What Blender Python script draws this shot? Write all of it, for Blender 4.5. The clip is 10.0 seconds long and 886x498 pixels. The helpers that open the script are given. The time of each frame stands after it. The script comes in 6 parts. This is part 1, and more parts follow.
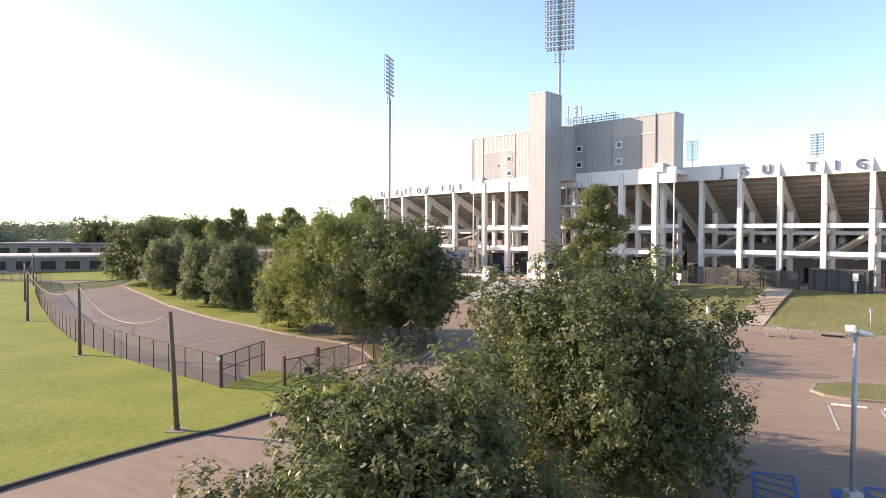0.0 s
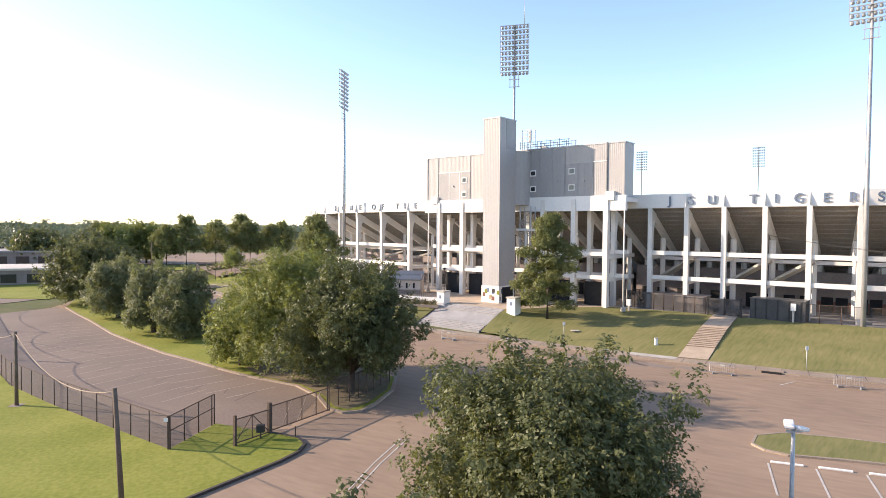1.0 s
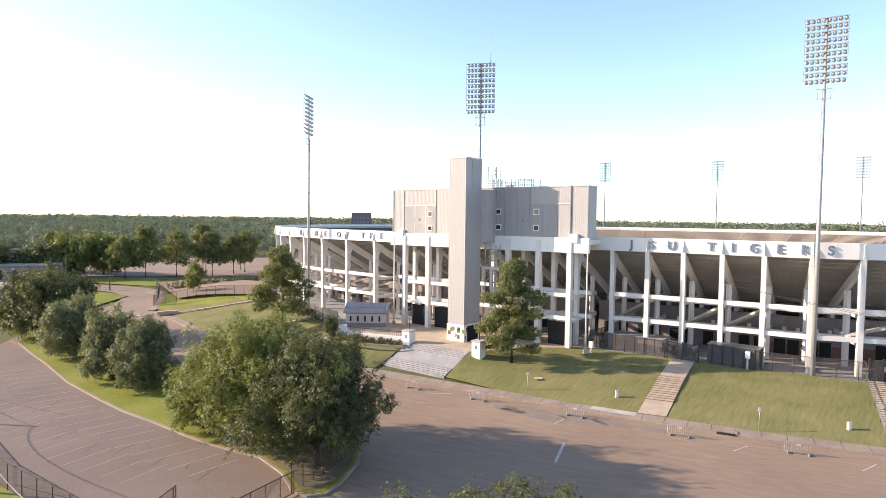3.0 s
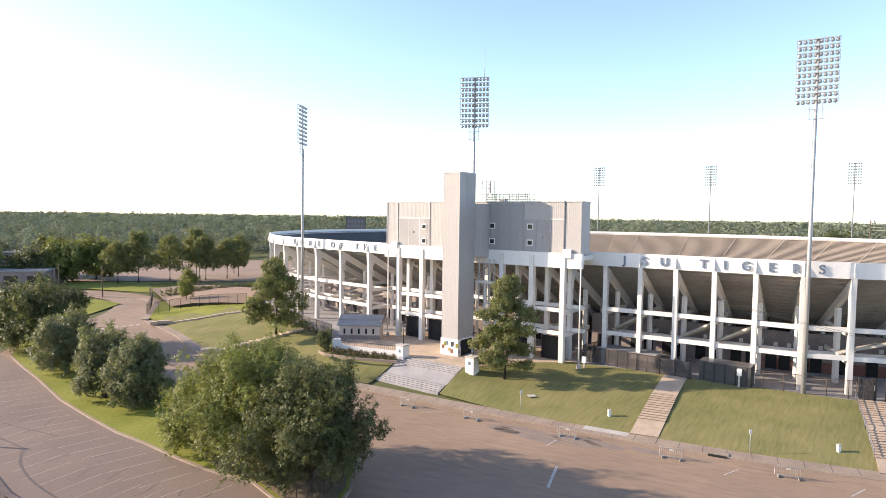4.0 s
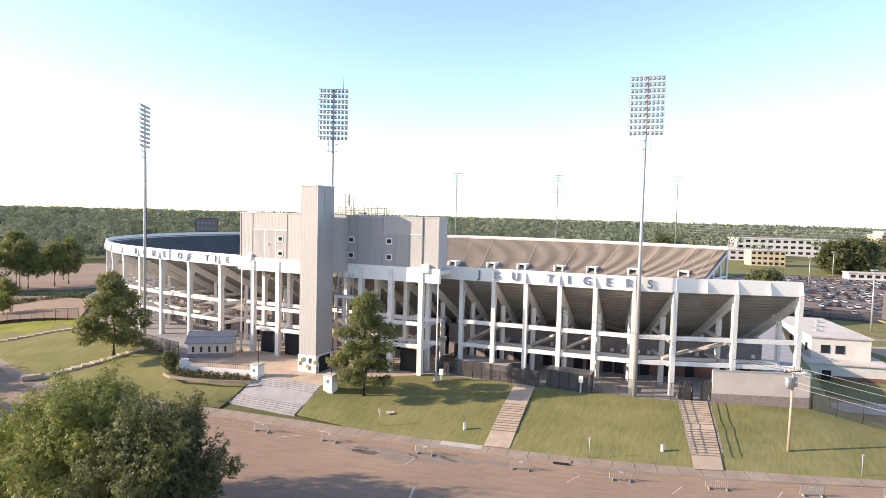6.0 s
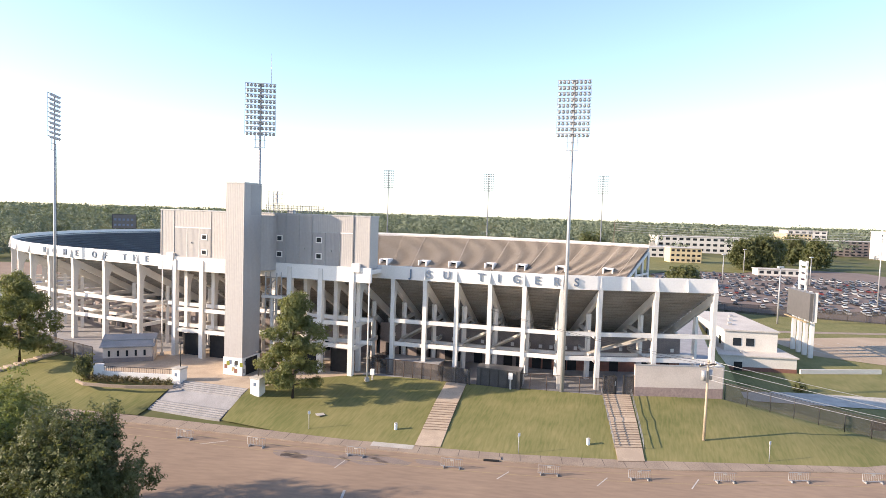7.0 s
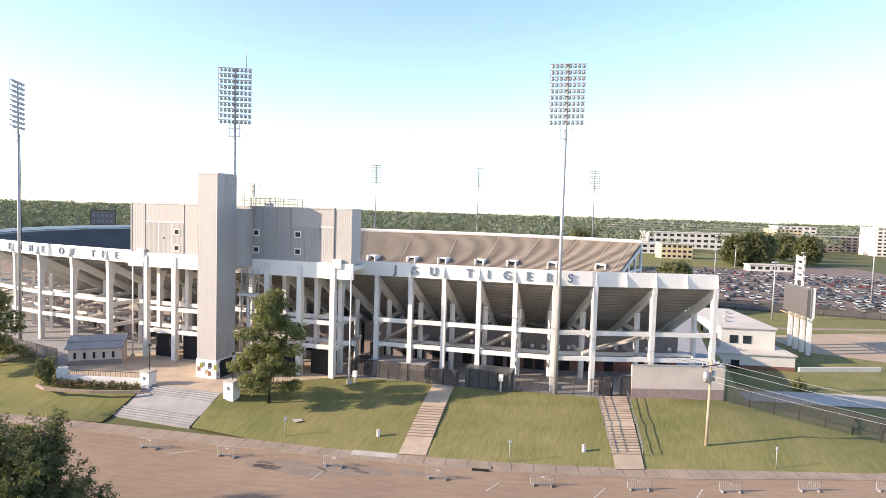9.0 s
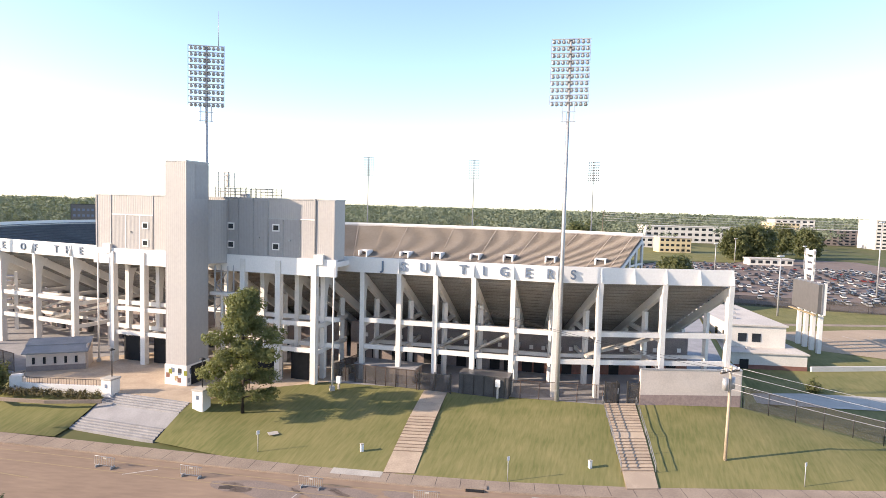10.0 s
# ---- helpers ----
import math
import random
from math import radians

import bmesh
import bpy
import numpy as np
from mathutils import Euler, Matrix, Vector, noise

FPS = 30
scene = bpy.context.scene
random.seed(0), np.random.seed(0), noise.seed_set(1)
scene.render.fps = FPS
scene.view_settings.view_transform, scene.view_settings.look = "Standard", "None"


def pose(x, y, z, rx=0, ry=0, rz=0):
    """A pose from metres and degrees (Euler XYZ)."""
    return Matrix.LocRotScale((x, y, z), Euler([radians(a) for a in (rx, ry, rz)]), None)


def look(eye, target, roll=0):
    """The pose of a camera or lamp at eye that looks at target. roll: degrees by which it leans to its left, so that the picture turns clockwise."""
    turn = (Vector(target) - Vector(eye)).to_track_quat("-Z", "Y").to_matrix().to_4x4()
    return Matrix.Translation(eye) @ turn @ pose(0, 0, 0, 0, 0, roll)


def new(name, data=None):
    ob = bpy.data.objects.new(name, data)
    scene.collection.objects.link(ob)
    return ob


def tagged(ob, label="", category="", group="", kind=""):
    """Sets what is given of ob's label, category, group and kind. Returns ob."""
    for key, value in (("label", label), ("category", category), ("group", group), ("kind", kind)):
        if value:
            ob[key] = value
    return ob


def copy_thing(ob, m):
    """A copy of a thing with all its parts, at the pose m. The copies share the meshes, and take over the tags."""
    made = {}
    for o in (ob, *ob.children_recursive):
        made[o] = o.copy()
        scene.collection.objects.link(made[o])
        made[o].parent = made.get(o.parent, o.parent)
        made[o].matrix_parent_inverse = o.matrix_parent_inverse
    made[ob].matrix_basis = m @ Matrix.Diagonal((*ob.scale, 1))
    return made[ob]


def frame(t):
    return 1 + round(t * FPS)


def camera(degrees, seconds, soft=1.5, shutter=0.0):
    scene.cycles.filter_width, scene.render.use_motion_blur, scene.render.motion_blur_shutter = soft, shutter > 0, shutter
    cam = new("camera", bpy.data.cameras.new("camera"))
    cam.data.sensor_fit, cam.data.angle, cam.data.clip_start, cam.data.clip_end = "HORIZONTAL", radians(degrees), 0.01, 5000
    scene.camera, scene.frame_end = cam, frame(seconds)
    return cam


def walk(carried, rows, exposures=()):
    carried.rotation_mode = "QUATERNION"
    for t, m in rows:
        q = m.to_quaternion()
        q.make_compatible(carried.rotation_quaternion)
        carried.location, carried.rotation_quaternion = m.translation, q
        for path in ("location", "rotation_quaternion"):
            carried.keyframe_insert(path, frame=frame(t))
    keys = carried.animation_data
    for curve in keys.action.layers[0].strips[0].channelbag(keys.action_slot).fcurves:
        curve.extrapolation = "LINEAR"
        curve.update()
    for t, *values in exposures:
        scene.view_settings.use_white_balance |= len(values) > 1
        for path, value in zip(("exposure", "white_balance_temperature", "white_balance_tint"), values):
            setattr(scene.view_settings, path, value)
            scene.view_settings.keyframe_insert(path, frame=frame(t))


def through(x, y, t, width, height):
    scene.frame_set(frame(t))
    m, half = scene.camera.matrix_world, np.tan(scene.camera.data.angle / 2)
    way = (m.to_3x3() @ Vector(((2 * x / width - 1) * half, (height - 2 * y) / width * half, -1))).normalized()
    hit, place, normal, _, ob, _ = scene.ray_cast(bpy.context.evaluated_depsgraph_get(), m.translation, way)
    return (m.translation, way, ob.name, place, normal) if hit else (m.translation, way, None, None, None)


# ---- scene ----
from mathutils import geometry
from mathutils.bvhtree import BVHTree

# ------------------------------------------------------------ camera and its way
cam = camera(71.2, 10.0, soft=0.85)
WAY = [
    (0.0, (0.038, -0.044, 9.513), (0.033, 1.955, 9.457), 0.1),
    (0.5, (0.016, 0.021, 11.291), (0.079, 2.019, 11.23), 0.3),
    (1.0, (-0.002, 0.084, 13.172), (0.139, 2.078, 13.104), 0.4),
    (1.5, (-0.015, 0.128, 15.018), (0.17, 2.118, 14.943), 0.5),
    (2.0, (-0.024, 0.147, 16.541), (0.189, 2.134, 16.461), 0.6),
    (2.5, (-0.014, 0.175, 18.158), (0.221, 2.159, 18.068), 0.65),
    (4.0, (0.054, 0.18, 21.935), (0.322, 2.159, 21.829), 0.8),
    (4.5, (0.083, 0.199, 22.75), (0.359, 2.177, 22.64), 0.8),
    (5.0, (0.144, 0.207, 23.413), (0.428, 2.183, 23.301), 0.85),
    (5.5, (0.219, 0.220, 23.982), (0.575, 2.185, 23.867), 1.0),
    (5.8, (0.245, 0.223, 24.27), (0.780, 2.147, 24.155), 1.3),
    (6.0, (0.262, 0.233, 24.409), (0.963, 2.102, 24.299), 1.5),
    (6.2, (0.30, 0.25, 24.50), (1.108, 2.077, 24.392), 1.65),
    (7.5, (0.578, 0.638, 24.655), (1.488, 2.415, 24.541), 1.85),
    (8.0, (0.979, 1.144, 24.552), (1.896, 2.917, 24.436), 1.8),
    (8.5, (1.706, 2.225, 24.373), (2.628, 3.995, 24.255), 1.8),
    (9.0, (2.826, 3.975, 24.13), (3.755, 5.742, 24.008), 1.75),
    (9.5, (4.384, 6.366, 23.922), (5.318, 8.13, 23.792), 1.7),
    (10.0, (6.207, 9.232, 23.715), (7.147, 10.992, 23.576), 1.6),
]
UNIT = 1.2          # metres per unit of the way
walk(cam, [(t, look([UNIT * v for v in a], [UNIT * v for v in b], r)) for t, a, b, r in WAY], exposures=[(0.0, 1.38, 6690, 16), (10.0, 1.38, 6690, 16)])

# ------------------------------------------------------------ sky, sun
SUN_EL, SUN_AZ = radians(20.5), math.atan2(-0.965, 0.26)
world = bpy.data.worlds.new("sky")
scene.world = world
world.use_nodes = True
wn = world.node_tree.nodes
sky = wn.new("ShaderNodeTexSky")
sky.sky_type = "NISHITA"
sky.sun_disc = False
sky.sun_elevation, sky.sun_rotation = SUN_EL, SUN_AZ
sky.air_density, sky.dust_density, sky.ozone_density = 0.8, 0.4, 1.6
world.node_tree.links.new(sky.outputs[0], wn["Background"].inputs[0])
wn["Background"].inputs[1].default_value = 0.15
sun_data = bpy.data.lights.new("sun", "SUN")
sun_data.energy, sun_data.angle, sun_data.color = 3.8, radians(0.6), (1.0, 0.855, 0.67)
sun = new("sun", sun_data)
sun.matrix_world = look((0, 0, 0), (0.965 * math.cos(SUN_EL), -0.26 * math.cos(SUN_EL), -math.sin(SUN_EL))) 

# ------------------------------------------------------------ materials
def mat(name, a, b=None, rough=0.8, scale=1.0, fine=None, bump=0.0, metal=0.0, per="", spec=0.3, contrast=0.5, streak=None):
    """A surface that goes between the colours a and b at two scales; per: 'object' or 'island' varies it piece by piece."""
    m = bpy.data.materials.new(name)
    m.use_nodes = True
    nt = m.node_tree
    bsdf = nt.nodes["Principled BSDF"]
    bsdf.inputs["Roughness"].default_value = rough
    bsdf.inputs["Metallic"].default_value = metal
    bsdf.inputs["Specular IOR Level"].default_value = spec
    b = b or tuple(c * 0.75 for c in a)
    geo = nt.nodes.new("ShaderNodeNewGeometry")
    n1 = nt.nodes.new("ShaderNodeTexNoise")
    n1.inputs["Scale"].default_value, n1.inputs["Detail"].default_value = scale, 6
    n2 = nt.nodes.new("ShaderNodeTexNoise")
    n2.inputs["Scale"].default_value, n2.inputs["Detail"].default_value = fine or scale * 14, 4
    for n in (n1, n2):
        nt.links.new(geo.outputs["Position"], n.inputs["Vector"])
    if streak:
        mp = nt.nodes.new("ShaderNodeMapping")
        mp.vector_type = "TEXTURE"
        mp.inputs["Rotation"].default_value = (0, 0, radians(streak[0]))
        mp.inputs["Scale"].default_value = (1 / streak[1], 1 / streak[2], 3.0)
        nt.links.new(geo.outputs["Position"], mp.inputs["Vector"])
        nt.links.new(mp.outputs[0], n2.inputs["Vector"])
    add = nt.nodes.new("ShaderNodeMath")
    add.operation = "ADD"
    nt.links.new(n1.outputs["Fac"], add.inputs[0])
    nt.links.new(n2.outputs["Fac"], add.inputs[1])
    out = add
    if per:
        if per == "object":
            src = nt.nodes.new("ShaderNodeObjectInfo").outputs["Random"]
        else:
            src = geo.outputs["Random Per Island"]
        mul = nt.nodes.new("ShaderNodeMath")
        mul.operation = "MULTIPLY_ADD"
        nt.links.new(src, mul.inputs[0])
        mul.inputs[1].default_value = 0.45
        nt.links.new(add.outputs[0], mul.inputs[2])
        sub = nt.nodes.new("ShaderNodeMath")
        sub.operation = "SUBTRACT"
        nt.links.new(mul.outputs[0], sub.inputs[0])
        sub.inputs[1].default_value = 0.225
        out = sub
    ramp = nt.nodes.new("ShaderNodeMapRange")
    ramp.inputs["From Min"].default_value, ramp.inputs["From Max"].default_value = 1 - contrast * 0.5, 1 + contrast * 0.5
    nt.links.new(out.outputs[0], ramp.inputs["Value"])
    mix = nt.nodes.new("ShaderNodeMix")
    mix.data_type = "RGBA"
    mix.inputs["A"].default_value, mix.inputs["B"].default_value = (*a, 1), (*b, 1)
    nt.links.new(ramp.outputs[0], mix.inputs["Factor"])
    nt.links.new(mix.outputs["Result"], bsdf.inputs["Base Color"])
    if bump:
        bp = nt.nodes.new("ShaderNodeBump")
        bp.inputs["Strength"].default_value, bp.inputs["Distance"].default_value = bump, 0.05
        nt.links.new(n2.outputs["Fac"], bp.inputs["Height"])
        nt.links.new(bp.outputs[0], bsdf.inputs["Normal"])
    return m


def leafy(name, a, b, rough=0.55, scale=0.5, per="island", through=0.25):
    """Foliage: colours vary leaf by leaf, and some light shines through."""
    m = mat(name, a, b, rough=rough, scale=scale, fine=scale * 4, per=per, contrast=0.9, spec=0.16)
    nt = m.node_tree
    bsdf = nt.nodes["Principled BSDF"]
    tr = nt.nodes.new("ShaderNodeBsdfTranslucent")
    tr.inputs[0].default_value = (b[0] * 1.6, b[1] * 1.7, b[2], 1)
    ms = nt.nodes.new("ShaderNodeMixShader")
    ms.inputs[0].default_value = through
    nt.links.new(bsdf.outputs[0], ms.inputs[1])
    nt.links.new(tr.outputs[0], ms.inputs[2])
    nt.links.new(ms.outputs[0], nt.nodes["Material Output"].inputs[0])
    return m


def netting(name, colour, cover):
    """Wire netting or screen cloth: a share of it is open."""
    m = mat(name, colour, rough=0.6, scale=3.0)
    nt = m.node_tree
    bsdf = nt.nodes["Principled BSDF"]
    tr = nt.nodes.new("ShaderNodeBsdfTransparent")
    ms = nt.nodes.new("ShaderNodeMixShader")
    ms.inputs[0].default_value = cover
    nt.links.new(tr.outputs[0], ms.inputs[1])
    nt.links.new(bsdf.outputs[0], ms.inputs[2])
    nt.links.new(ms.outputs[0], nt.nodes["Material Output"].inputs[0])
    return m


def ribbed(name, a, b, pitch, rough=0.5, metal=0.0):
    """Profiled metal sheet: upright ribs along the facade, with weathering."""
    m = mat(name, a, b, rough=rough, scale=0.15, fine=2.5, contrast=0.8, metal=metal)
    nt = m.node_tree
    bsdf = nt.nodes["Principled BSDF"]
    geo = nt.nodes.new("ShaderNodeNewGeometry")
    dot = nt.nodes.new("ShaderNodeVectorMath")
    dot.operation = "DOT_PRODUCT"
    dot.inputs[1].default_value = (1.41, -0.02, 0)
    nt.links.new(geo.outputs["Position"], dot.inputs[0])
    wave = nt.nodes.new("ShaderNodeMath")
    wave.operation = "MULTIPLY"
    wave.inputs[1].default_value = 2 * math.pi / pitch
    nt.links.new(dot.outputs["Value"], wave.inputs[0])
    sine = nt.nodes.new("ShaderNodeMath")
    sine.operation = "SINE"
    nt.links.new(wave.outputs[0], sine.inputs[0])
    bp = nt.nodes.new("ShaderNodeBump")
    bp.inputs["Strength"].default_value, bp.inputs["Distance"].default_value = 0.35, 0.02
    nt.links.new(sine.outputs[0], bp.inputs["Height"])
    nt.links.new(bp.outputs[0], bsdf.inputs["Normal"])
    return m


M_ASPHALT = mat("asphalt_brown", (0.315, 0.222, 0.152), (0.215, 0.15, 0.106), 0.9, 0.09, 2.2, 0.2, contrast=0.75, streak=(-34, 0.22, 0.9))
M_LOT = mat("asphalt_grey", (0.225, 0.166, 0.13), (0.148, 0.111, 0.092), 0.9, 0.10, 5.0, 0.25, contrast=0.7)
M_PATCH = mat("asphalt_patch", (0.26, 0.20, 0.165), (0.19, 0.15, 0.125), 0.9, 0.5, 6.0, 0.2)
M_GRASS = mat("mown_grass", (0.155, 0.175, 0.028), (0.25, 0.245, 0.058), 0.95, 0.16, 3.0, 0.5, contrast=0.55, spec=0.1)
M_GRASS2 = mat("bank_grass", (0.112, 0.124, 0.042), (0.245, 0.212, 0.094), 0.95, 0.2, 4.0, 0.5, contrast=0.85, spec=0.1, streak=(-44, 0.9, 0.1))
M_GROUND = mat("open_ground", (0.085, 0.105, 0.035), (0.15, 0.13, 0.07), 0.95, 0.012, 0.2, 0.2, contrast=0.6, spec=0.1)
M_CONC = mat("pale_concrete", (0.50, 0.46, 0.40), (0.37, 0.335, 0.29), 0.85, 0.5, 7.0, 0.15)
M_PAVE = mat("pavement_concrete", (0.34, 0.265, 0.20), (0.225, 0.172, 0.132), 0.9, 0.35, 8.0, 0.15)
M_PLAZA = mat("plaza_paving", (0.49, 0.385, 0.28), (0.38, 0.29, 0.21), 0.85, 0.5, 6.0, 0.1)
M_TREAD = mat("worn_tread", (0.50, 0.39, 0.285), (0.37, 0.285, 0.21), 0.9, 0.6, 7.0, 0.1, per="object")
# Half the tread colour: the shade on the upright step faces is painted in.
M_RISER = mat("shaded_riser", (0.26, 0.195, 0.145), (0.17, 0.13, 0.10), 0.9, 0.8, 6.0, 0.1)
M_STEP = mat("grey_step_concrete", (0.33, 0.315, 0.31), (0.245, 0.235, 0.23), 0.85, 0.6, 8.0, 0.1)
M_WHITE = mat("white_paint", (0.75, 0.71, 0.655), (0.61, 0.575, 0.525), 0.6, 0.35, 5.0, 0.05, contrast=0.9)
M_FASCIA = mat("white_fascia_paint", (0.82, 0.785, 0.735), (0.70, 0.665, 0.62), 0.6, 0.3, 4.0, 0.04, contrast=0.9)
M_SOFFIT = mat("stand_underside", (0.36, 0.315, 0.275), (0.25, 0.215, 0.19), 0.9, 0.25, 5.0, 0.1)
M_SEAT = mat("weathered_bleacher", (0.34, 0.285, 0.235), (0.265, 0.22, 0.18), 0.8, 0.06, 1.5, 0.1, contrast=0.8)
# Blue-grey seats; the shade inside the curved stand is put into the colour.
M_SEATB = mat("shaded_blue_grey_seats", (0.125, 0.13, 0.14), (0.085, 0.09, 0.10), 0.7, 0.1, 2.0, 0.1)
# A tone lighter than M_SEAT so the bench rows show as lines.
M_BENCH = mat("pale_bench", (0.40, 0.335, 0.275), (0.31, 0.26, 0.21), 0.8, 0.06, 1.5, 0.1, contrast=0.8)
M_CLAD = ribbed("ribbed_cladding", (0.415, 0.388, 0.366), (0.35, 0.329, 0.313), 0.32)
M_PANEL = ribbed("flat_cladding", (0.36, 0.34, 0.325), (0.30, 0.285, 0.275), 0.25)
M_WALL = mat("concourse_wall", (0.27, 0.225, 0.205), (0.195, 0.16, 0.148), 0.85, 0.5, 6.0, 0.1)
M_BRICK = mat("red_brown_brick", (0.24, 0.115, 0.085), (0.17, 0.085, 0.065), 0.9, 1.5, 12.0, 0.2)
# Near-black plates: the shade inside doorways, portals and the drain is painted.
M_DARK = mat("dark_opening", (0.02, 0.02, 0.021), (0.012, 0.012, 0.013), 0.7, 2.0)
M_STEEL = mat("galvanised_steel", (0.42, 0.415, 0.41), (0.32, 0.315, 0.31), 0.45, 1.0, 9.0, 0.03, metal=0.3)
M_BLACK = mat("black_metal", (0.03, 0.028, 0.027), (0.05, 0.045, 0.04), 0.6, 3.0)
M_RUST = mat("rusty_post", (0.11, 0.07, 0.05), (0.06, 0.042, 0.034), 0.8, 4.0)
M_WOOD = mat("weathered_pole", (0.17, 0.125, 0.09), (0.10, 0.075, 0.056), 0.9, 2.0, 20.0, 0.3)
M_PALEWOOD = mat("pale_pole", (0.46, 0.37, 0.27), (0.33, 0.26, 0.19), 0.9, 2.0, 20.0, 0.3)
M_BARK = mat("bark", (0.11, 0.085, 0.065), (0.06, 0.047, 0.037), 0.95, 2.0, 14.0, 0.6)
M_LETTER = mat("grey_blue_letter", (0.155, 0.20, 0.265), (0.12, 0.15, 0.20), 0.5, 2.0)
M_BLUE = mat("blue_marking", (0.03, 0.11, 0.30), (0.05, 0.14, 0.33), 0.8, 2.0, 9.0)
M_LINE = mat("worn_white_line", (0.62, 0.58, 0.53), (0.30, 0.25, 0.21), 0.85, 1.5, 12.0, contrast=0.9)
M_FAINT = mat("faint_line", (0.46, 0.40, 0.34), (0.21, 0.16, 0.135), 0.9, 0.9, 9.0, contrast=0.8)
M_YELLOW = mat("faded_yellow_line", (0.40, 0.30, 0.15), (0.24, 0.18, 0.12), 0.85, 1.5, 12.0, contrast=0.9)
M_TAR = mat("tar_crack", (0.05, 0.04, 0.035), (0.08, 0.062, 0.052), 0.8, 3.0)
M_NET = netting("chain_link", (0.10, 0.08, 0.065), 0.30)
M_SCREEN = netting("dark_screen_cloth", (0.085, 0.076, 0.07), 0.64)
M_NET2 = netting("fence_screen", (0.06, 0.055, 0.05), 0.5)
M_PINK = mat("pinkish_block", (0.34, 0.25, 0.22), (0.24, 0.175, 0.155), 0.9, 2.5, 16.0, 0.2)
M_CONTAINER = mat("dark_container", (0.075, 0.072, 0.07), (0.05, 0.048, 0.047), 0.6, 1.0, 8.0)
M_GLASS = mat("dark_glass", (0.03, 0.035, 0.04), (0.02, 0.022, 0.026), 0.08, 1.0, spec=0.6)
M_LENS = mat("lamp_glass", (0.60, 0.60, 0.61), (0.42, 0.42, 0.43), 0.35, 2.0, spec=0.6)
# Steel darkened by colour so the far masts stand grey against bright sky.
M_DARKSTEEL = mat("dark_steel", (0.20, 0.205, 0.215), (0.13, 0.135, 0.14), 0.6, 2.0, spec=0.3)
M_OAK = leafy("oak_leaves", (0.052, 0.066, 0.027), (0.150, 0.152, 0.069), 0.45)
# Yellower oak leaf, also lightened: the sunlit look is put into the colour.
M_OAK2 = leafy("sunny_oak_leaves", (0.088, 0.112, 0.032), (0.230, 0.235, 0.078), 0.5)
M_MAGN = leafy("magnolia_leaves", (0.085, 0.105, 0.045), (0.205, 0.205, 0.115), 0.5)
M_PINE = leafy("pine_needles", (0.095, 0.115, 0.044), (0.225, 0.222, 0.095))
# Paler and greyer than near leaves: distance haze is put into the colour.
M_FARTREE = leafy("hazy_far_foliage", (0.072, 0.096, 0.068), (0.235, 0.255, 0.180), 0.9, 0.06, "", 0.1)
M_ROOF = mat("flat_roof", (0.58, 0.525, 0.46), (0.44, 0.395, 0.345), 0.9, 0.15, 3.0)
M_CREAM = mat("cream_wall", (0.66, 0.61, 0.54), (0.56, 0.52, 0.46), 0.8, 0.3, 4.0)
M_BEIGE = mat("beige_render", (0.60, 0.51, 0.44), (0.50, 0.42, 0.36), 0.85, 0.4, 5.0, 0.05)
M_TANLOT = mat("tan_asphalt", (0.42, 0.315, 0.215), (0.33, 0.245, 0.165), 0.9, 0.1, 3.0, 0.1)
M_GALV = mat("pale_galvanised", (0.62, 0.61, 0.60), (0.50, 0.495, 0.49), 0.5, 1.0, 6.0, 0.03, metal=0.1)
M_SHRUB = leafy("brownish_shrub", (0.085, 0.075, 0.04), (0.17, 0.14, 0.085), 0.6)
M_TAN = mat("tan_wall", (0.62, 0.50, 0.31), (0.54, 0.43, 0.26), 0.8, 0.3, 4.0)
M_SCREENFACE = mat("display_face", (0.13, 0.12, 0.115), (0.10, 0.095, 0.09), 0.35, 1.0)

# ------------------------------------------------------------ building helpers
def V(*a):
    return Vector(a)


def link(name, bm, material, parent=None):
    me = bpy.data.meshes.new(name)
    bmesh.ops.recalc_face_normals(bm, faces=bm.faces)
    bm.to_mesh(me)
    bm.free()
    ob = new(name, me)
    for m in material if isinstance(material, (list, tuple)) else [material]:
        me.materials.append(m)
    if parent:
        ob.parent = parent
    return ob


def part(name, bm, material, parent, label=""):
    return tagged(link(name, bm, material, parent), label)


def pydata(name, verts, faces, material, parent=None, smooth=False):
    me = bpy.data.meshes.new(name)
    me.from_pydata(verts, [], faces)
    me.materials.append(material)
    if smooth:
        me.shade_smooth()
    ob = new(name, me)
    if parent:
        ob.parent = parent
    return ob


def empty(name, x=0, y=0, z=0, rz=0, label="", category="", group="", kind=""):
    ob = new(name)
    ob.matrix_world = pose(x, y, z, 0, 0, rz)
    return tagged(ob, label, category, group, kind)


def box(bm, x0, y0, z0, x1, y1, z1, m=None, bevel=0.0):
    r = bmesh.ops.create_cube(bm, size=1)
    vs = r["verts"]
    for v in vs:
        v.co = Vector((x0 + (x1 - x0) * (v.co.x + 0.5), y0 + (y1 - y0) * (v.co.y + 0.5), z0 + (z1 - z0) * (v.co.z + 0.5)))
    if bevel:
        es = list({e for v in vs for e in v.link_edges})
        vs = list({v for f in bmesh.ops.bevel(bm, geom=es, offset=bevel, segments=1, affect="EDGES")["faces"] for v in f.verts} | {v for v in vs if v.is_valid})
    if m:
        bmesh.ops.transform(bm, matrix=m, verts=[v for v in vs if v.is_valid])
    return bm


def cbox(*a, m=None, bevel=0.0):
    return box(bmesh.new(), *a, m=m, bevel=bevel)


